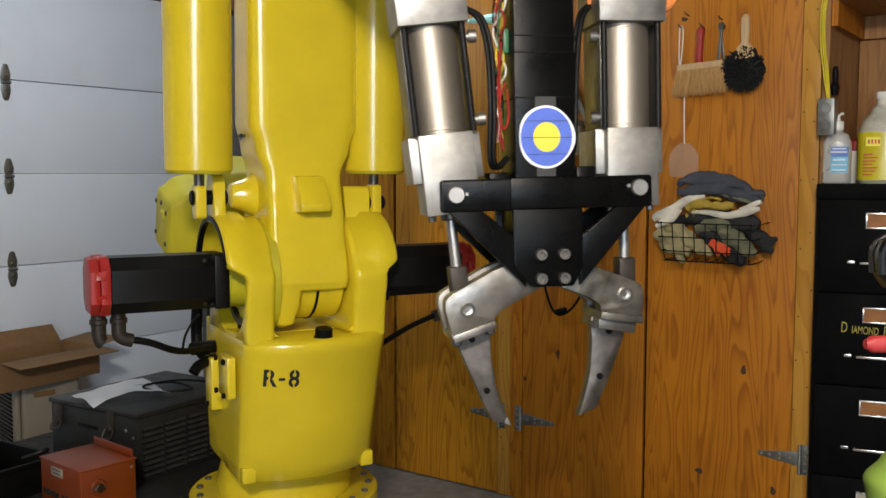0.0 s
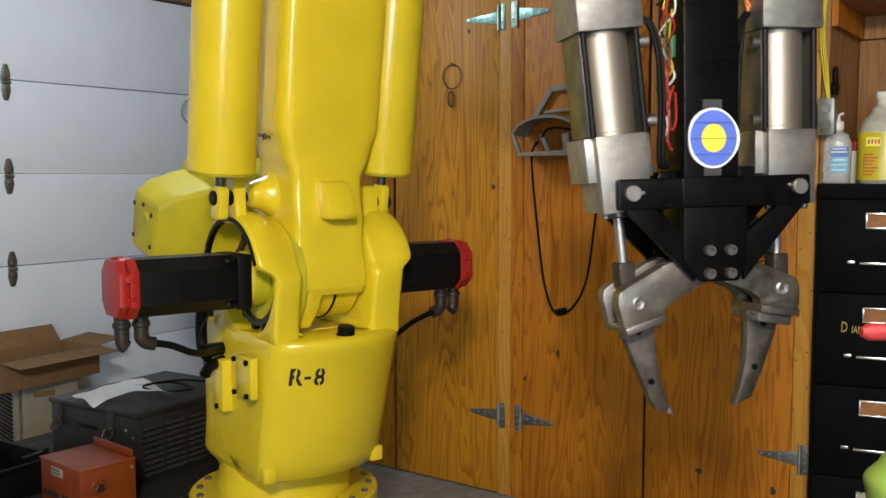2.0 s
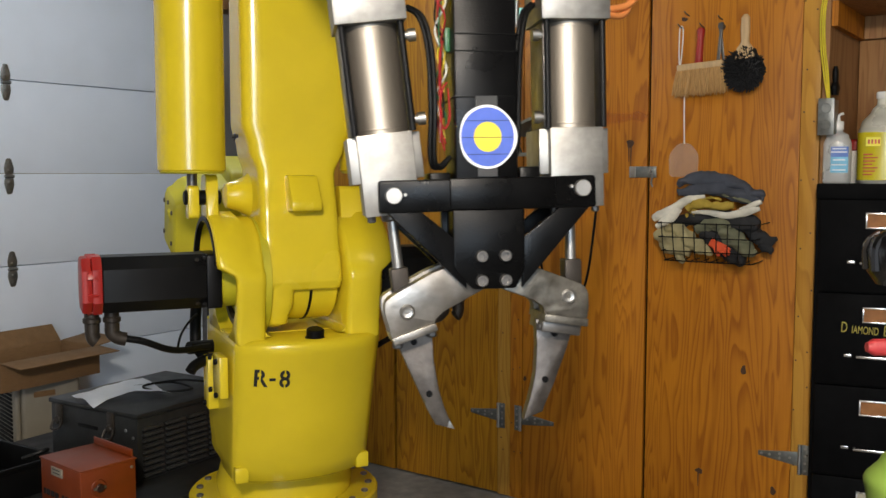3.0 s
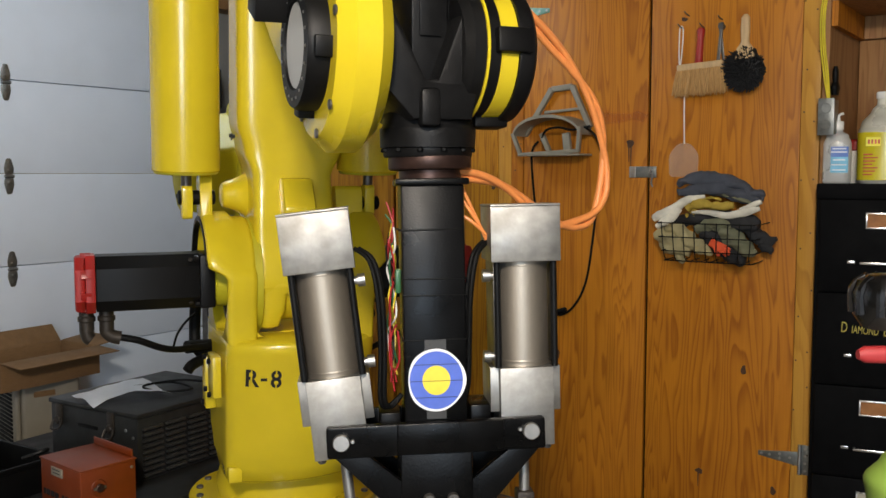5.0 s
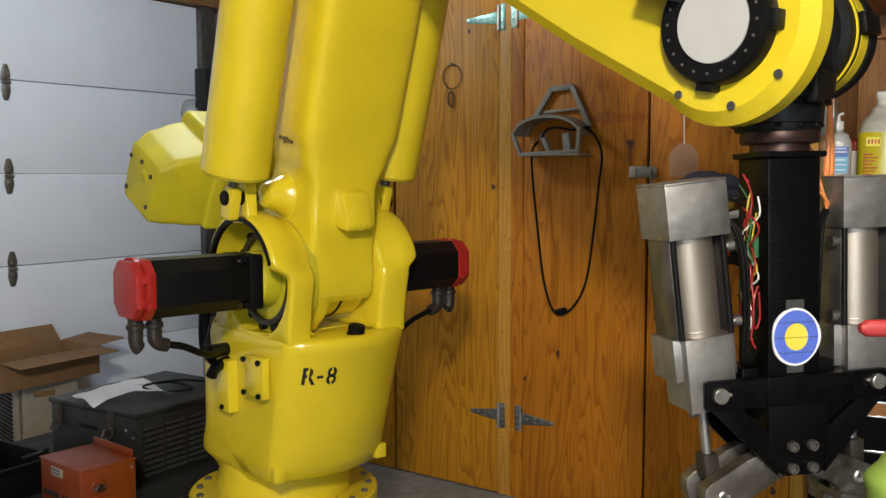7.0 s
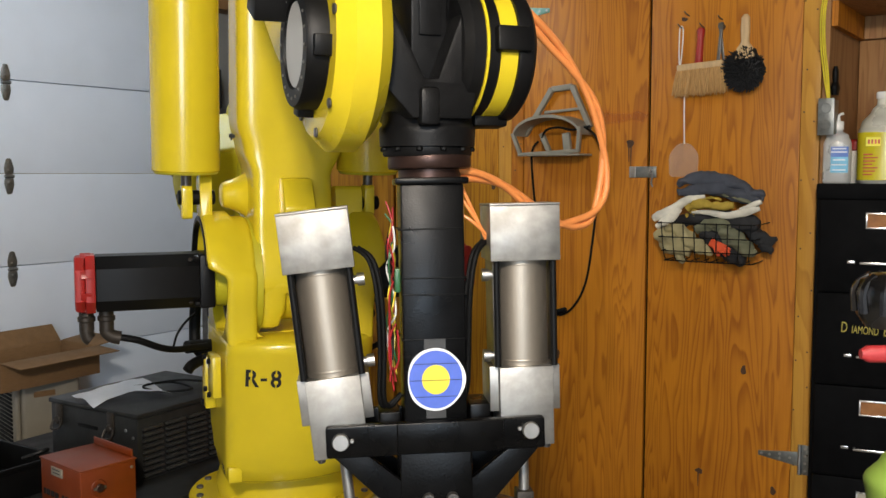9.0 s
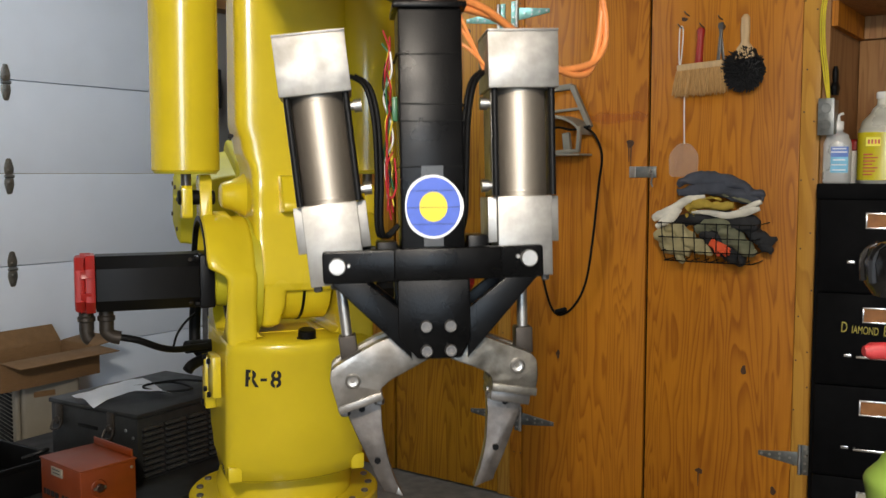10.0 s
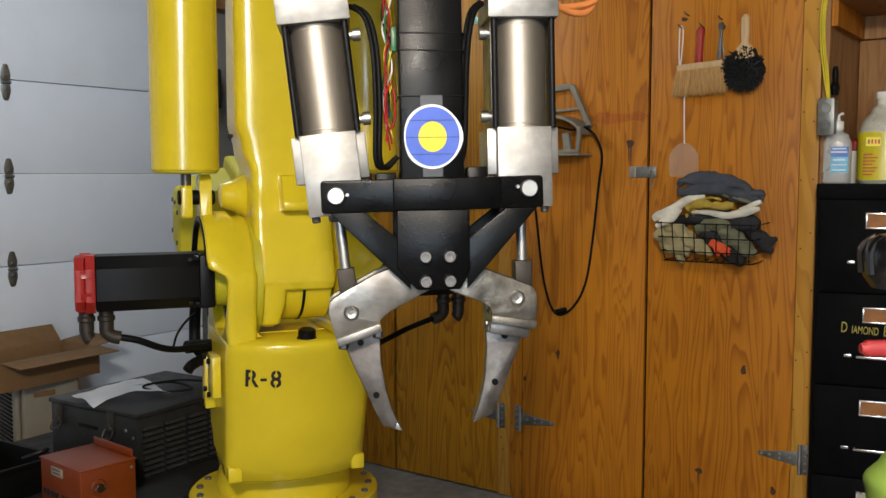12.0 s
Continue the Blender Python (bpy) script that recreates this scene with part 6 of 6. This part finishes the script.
for i in range(rows_):
    for j in range(cols_):
        s, t = i / (rows_ - 1), j / (cols_ - 1)
        # a letter sheet with a corner pulled out and a soft fold
        p = 1.16 * Vector((-0.12, 0.144, 0)) * s + 1.16 * Vector((0.172, 0.165, 0)) * t + Vector((-0.034, 0.07, 0)) * s * t
        z = 0.003 + 0.022 * math.sin(math.pi * t) * (1 - s) ** 2 + 0.010 * math.sin(3.3 * s + 2 * t) ** 2 + 0.004 * math.sin(9 * t + 4 * s) ** 2
        if i == 0:
            p += Vector((-0.010, 0.016, 0)) * math.sin(5 * t)
        grid[i, j] = pp.verts.new((p.x, p.y, z))
for i in range(rows_ - 1):
    for j in range(cols_ - 1):
        pp.faces.new((grid[i, j], grid[i, j + 1], grid[i + 1, j + 1], grid[i + 1, j]))
bmesh.ops.solidify(pp, geom=pp.faces[:], thickness=0.002)
ppr = thing("paper_sheets", Matrix.Translation((-1.165, 3.055, 0.588)), "crumpled white paper sheets on the welder", "paper")
part("sheet", pp, PAPER, ppr)
wc = thing("cable_coil", Matrix.Translation((-1.03, 3.36, 0.587)), "thin black cable lying on the welder", "cable")
part("coil", cable([(-0.10, 0.0, 0.008), (0.02, 0.05, 0.012), (0.12, -0.03, 0.006), (0.02, -0.08, 0.008), (-0.06, -0.02, 0.014), (0.05, 0.06, 0.018), (0.16, 0.08, 0.006), (0.22, 0.06, 0.006)], 0.004, 8, 6), RUBBER, wc)

ox = thing("orange_box", Matrix.Translation((-1.052, 2.640, 0.352)) @ pose(0, 0, 0, 0, 0, 50), "orange enamelled steel control box with a tag", "control box")
OXH = 0.152
part("case", box(0.0, 0.18, 0.0, 0.235, 0.0, OXH, 0.004), ORANGE, ox)
part("lid", box(-0.003, 0.183, -0.003, 0.238, OXH + 0.0004, OXH + 0.006, 0.002), ORANGE, ox)
part("lid_flange", box(0.172, 0.177, 0.01, 0.228, OXH + 0.0065, OXH + 0.030, 0.001), ORANGE, ox)
part("tag", box(-0.004, 0.0, 0.100, 0.165, OXH - 0.036, OXH - 0.010, 0.0008), BEIGE, ox)
for y0, w in ((0.10, 0.045), (0.102, 0.04)):
    part("tag_line", box(-0.0046, -0.0041, y0 + 0.01, y0 + 0.01 + w, OXH - 0.018 - (y0 - 0.10) * 5, OXH - 0.015 - (y0 - 0.10) * 5), INK, ox)
for y0, w in ((0.02, 0.018), (0.045, 0.018), (0.070, 0.018), (0.095, 0.012), (0.13, 0.018), (0.155, 0.018), (0.18, 0.018), (0.205, 0.012)):
    part("print_bar", box(-0.0022, 0.0, y0, y0 + w, OXH - 0.105, OXH - 0.088), INK, ox)
part("knob", rod(0.024, -0.006, 0.0, 0.002, 20, axis='Y', m=pose(0.055, 0, OXH - 0.055)), ORANGE, ox)
part("knob_grip", rod(0.013, -0.016, -0.006, 0.003, 14, axis='Y', m=pose(0.055, 0, OXH - 0.055)), BROWN_STEEL, ox)
part("knob_cross", box(0.036, 0.074, -0.014, -0.006, OXH - 0.059, OXH - 0.051, 0.001), DARK_STEEL, ox)
part("screw", rod(0.005, -0.004, 0.0, 0.001, 8, axis='Y', m=pose(0.165, 0, OXH - 0.02)), BRIGHT, ox)

tb_ = thing("black_tub", Matrix.Translation((-1.53, 2.90, 0.352)) @ pose(0, 0, 0, 0, 0, 58), "black plastic storage tub", "tub")
tub = box(-0.28, 0.22, -0.2, -0.185, 0.0, 0.105, 0.004)
box(-0.28, 0.22, 0.185, 0.2, 0.0, 0.105, 0.004, bm=tub)
box(-0.28, -0.265, -0.185, 0.185, 0.0, 0.105, 0.004, bm=tub)
box(0.205, 0.22, -0.185, 0.185, 0.0, 0.105, 0.004, bm=tub)
box(-0.265, 0.205, -0.185, 0.185, 0.0, 0.012, 0.002, bm=tub)
part("shell", tub, RUBBER, tb_)
part("rim", box(-0.29, 0.23, -0.212, -0.200, 0.095, 0.11, 0.003), RUBBER, tb_)
part("cord", cable([(0.10, -0.20, 0.128), (0.14, -0.23, 0.145), (0.12, -0.25, 0.15), (0.07, -0.21, 0.132)], 0.007, 8, 5), RUBBER, tb_)

ac = thing("air_unit", Matrix.Translation((-1.990, 4.26, 0)) @ pose(0, 0, 0, 0, 0, 42), "beige plastic dehumidifier with a dark grille", "dehumidifier")
part("case", box(0.03, 0.305, 0.0, 0.29, 0.0, 0.398, 0.02, 3), BEIGE, ac)
part("front_panel", box(0.0, 0.028, 0.0, 0.29, 0.0, 0.392, 0.012, 3), BEIGE, ac)
# Raised brown patch in place of a hollow; its shade is painted.
part("handle_recess_patch", box(0.085, 0.185, -0.003, 0.004, 0.318, 0.346, 0.006), CARD, ac)
for k in range(17):
    part("grille_slat", box(-0.006, 0.002, 0.04, 0.26, 0.03 + 0.020 * k, 0.042 + 0.020 * k, 0.001), RUBBER, ac)
bx = thing("cardboard_box", Matrix.Translation((-1.942, 4.353, 0.400)) @ pose(0, 0, 0, 0, 0, 58), "open brown cardboard box with its flaps out", "box")
BXW, BXD, BXH = 0.26, 0.15, 0.135
for name, a in (("side", (-BXW, BXW, -BXD, -BXD + 0.005, 0.0, BXH)), ("side", (-BXW, BXW, BXD - 0.005, BXD, 0.0, BXH)), ("end", (-BXW, -BXW + 0.005, -BXD + 0.006, BXD - 0.006, 0.0, BXH)), ("end", (BXW - 0.005, BXW, -BXD + 0.006, BXD - 0.006, 0.0, BXH)), ("bottom", (-BXW + 0.006, BXW - 0.006, -BXD + 0.006, BXD - 0.006, 0.001, 0.006))):
    part(name, box(*a, 0.001), CARD, bx)
part("flap", box(-BXW, BXW, -0.15, 0.0, -0.002, 0.002, 0.0008), CARD, bx, m=pose(0, -BXD, BXH, 4, 0, 0))
part("flap", box(-BXW, BXW, 0.0, 0.10, -0.002, 0.002, 0.0008), CARD, bx, m=pose(0, BXD, BXH, 48, 0, 0))
part("flap", box(0.0, 0.16, -BXD + 0.01, BXD - 0.01, -0.002, 0.002, 0.0008), CARD, bx, m=pose(BXW, 0, BXH, 0, -6, 0))
part("flap", box(-0.16, 0.0, -BXD + 0.01, BXD - 0.01, -0.002, 0.002, 0.0008), CARD, bx, m=pose(-BXW, 0, BXH, 0, 22, 0))

# small grey box with a cord on the door post
jb = thing("junction_box", room(-1.70, 0.36, 1.86), "grey-green metal opener box with a cord loop", "box")
part("body", box(-0.02, 0.08, -0.06, 0.06, -0.11, 0.12, 0.008), GREY_BOX, jb)
part("cord", cable([(0.0, -0.06, -0.06), (0.0, -0.15, -0.08), (0.0, -0.17, -0.16), (0.0, -0.10, -0.20), (0.0, -0.05, -0.13)], 0.004, 8, 5), BEIGE, jb)

# ---- small hand controller close to the camera ----
CHROME = material("dull_chrome", (0.10, 0.10, 0.105), 0.22, metal=1.0, noise_scale=20, vary=0.1)
GREEN = material("lime_plastic", (0.15, 0.235, 0.03), 0.7, noise_scale=20, vary=0.1)
DULL_RED = material("dull_red_plastic", (0.28, 0.016, 0.018), 0.6)
HAND_BASE = (0.381, 0.75, 1.05)
hc = thing("hand_controller", pose(*HAND_BASE), "small lime green hand controller with chrome grip and red lever", "controller")
grip_part = part("grip", lathe([(0.0, -0.024), (0.022, -0.024), (0.029, -0.014), (0.031, 0.004), (0.027, 0.015), (0.018, 0.019), (0.0, 0.020)], 32), CHROME, hc, "ribbed dull chrome grip")
for i in range(11):
    a = 2 * math.pi * i / 11
    part("rib", cable([(0.020 * math.cos(a), 0.020 * math.sin(a), 0.0172), (0.0295 * math.cos(a), 0.0295 * math.sin(a), 0.008), (0.0295 * math.cos(a), 0.0295 * math.sin(a), -0.012)], 0.0034, 6, 4), CHROME, grip_part)
lever = part("lever", keyed_loft([(0.0, 0, 0, 0.004, 0.004, 2), (0.006, 0, 0, 0.007, 0.006, 2.4), (0.07, 0, 0, 0.0085, 0.007, 2.4), (0.10, 0, 0, 0.006, 0.005, 2)], 3, 16, m=pose(0, 0, 0, 0, 90, 0)), DULL_RED, hc, "red plastic lever")
part("shell", keyed_loft([(-1.05, 0.06, 0, 0.04, 0.03, 3), (-0.02, 0.05, 0, 0.036, 0.026, 3), (0.025, 0.028, 0, 0.034, 0.026, 2.6), (0.05, 0.008, 0, 0.037, 0.028, 2.4), (0.068, 0.004, 0, 0.036, 0.028, 2.4), (0.086, 0.010, 0, 0.028, 0.024, 2.2), (0.10, 0.020, 0, 0.018, 0.016, 2), (0.108, 0.024, 0, 0.008, 0.008, 2)], 4, 28), GREEN, hc, "lime green plastic shell")
part("post", box(0.062, 0.076, 0.03, 0.044, 0.0, 0.32, 0.003), RUBBER, hc)

# crumpled rag on the floor against the cupboard door
RAG = material("red_brown_rag", (0.055, 0.018, 0.012), 0.9, noise_scale=60, vary=0.4, bump=0.8, bump_scale=120)
rg_b = bmesh.new()
bmesh.ops.create_icosphere(rg_b, subdivisions=4, radius=1.0)
for v in rg_b.verts:
    n = v.co.normalized()
    k = 1 + 0.22 * noise.noise(n * 2.3) + 0.14 * noise.noise(n * 6.0)
    v.co = Vector((n.x * 0.19 * k, n.y * 0.075 * min(k, 1.15), max(0.0, 0.055 + n.z * 0.075 * k)))
tagged(part("rag", rg_b, RAG, m=room(1.285, -0.10, 0.0), angle=70), "crumpled red-brown rag on the floor against a cupboard door", "rag")

# ---- nails, knots and a smear on the boards ----
def by_name(n):
    return bpy.data.objects[n]


NAIL = material("rusty_nail", (0.06, 0.035, 0.02), 0.6)
KNOT = material("dark_knot", (0.05, 0.02, 0.008), 0.5, noise_scale=80, vary=0.5)
head = rod(0.0032, -0.0012, 0.0, 0.0004, 8, axis='Y')
first = part("nail", head, NAIL, by_name("stile_1"), m=pose(0.575, 0.0, 0.25))
rnd = random.Random(12)
for name, a, proud in (("stile_1", 0.585, 0.0), ("stile_2", 0.635, 0.002), ("stile_2", 0.664, 0.002), ("stile_3", 1.783, 0.003), ("stile_3", 1.818, 0.003)):
    z = 0.2
    while z < 2.3:
        o = new("nail", first.data)
        o.parent, o.matrix_basis = by_name(name), pose(a + rnd.uniform(-0.008, 0.008), -proud, z)
        z += rnd.uniform(0.12, 0.24)


def knot(door, a, z, w, h, seed, drips=0):
    rnd = random.Random(seed)
    ph = rnd.uniform(0, 6)
    out = [(w * (1 + 0.25 * math.sin(3 * t + ph)) * math.cos(t), h * (1 + 0.2 * math.sin(2 * t + ph * 2)) * math.sin(t)) for t in [2 * math.pi * i / 20 for i in range(20)]]
    kb = prism(out, -0.0006, 0.002)
    for k in range(drips):
        x = w * (-0.3 + 0.6 * k)
        prism([(x - 0.003, -h * 0.6), (x + 0.003, -h * 0.6), (x + 0.001, -h - 0.05 - 0.02 * k), (x - 0.001, -h - 0.05 - 0.02 * k)], -0.0005, 0.002, bm=kb)
    part("knot", kb, KNOT, by_name(door), m=pose(a, 0, z))


for door, px in (("door_2", [(1.145, 1.484, 0.014, 0.018, 1, 2), (0.845, 0.64, 0.008, 0.016, 2, 0), (0.69, 0.52, 0.007, 0.01, 9, 0)]),
                 ("door_1", [(0.405, 1.97, 0.008, 0.011, 3, 0), (0.53, 1.315, 0.010, 0.012, 4, 0)]),
                 ("door_3", [(1.598, 0.668, 0.009, 0.020, 5, 0), (1.443, 0.268, 0.014, 0.010, 6, 1), (1.712, 0.245, 0.010, 0.014, 7, 0), (1.35, 1.93, 0.012, 0.008, 8, 0)])):
    for a, z, w, h, sd_, dr_ in px:
        knot(door, a, z, w, h, sd_, dr_)
SMEAR = material("red_paint_smear", (0.48, 0.06, 0.02), 0.6, alpha=0.22)
sm = prism([(0.125 * math.copysign(abs(math.cos(t)) ** 0.5, math.cos(t)) * (1 + 0.06 * math.sin(5 * t)), 0.018 * math.copysign(abs(math.sin(t)) ** 0.5, math.sin(t)) * (1 + 0.35 * math.sin(7 * t + 1))) for t in [2 * math.pi * i / 48 for i in range(48)]], -0.0005, 0.001)
part("smear", sm, SMEAR, by_name("door_2"), "faint red paint smear", pose(1.09, 0, 1.585))

motions()
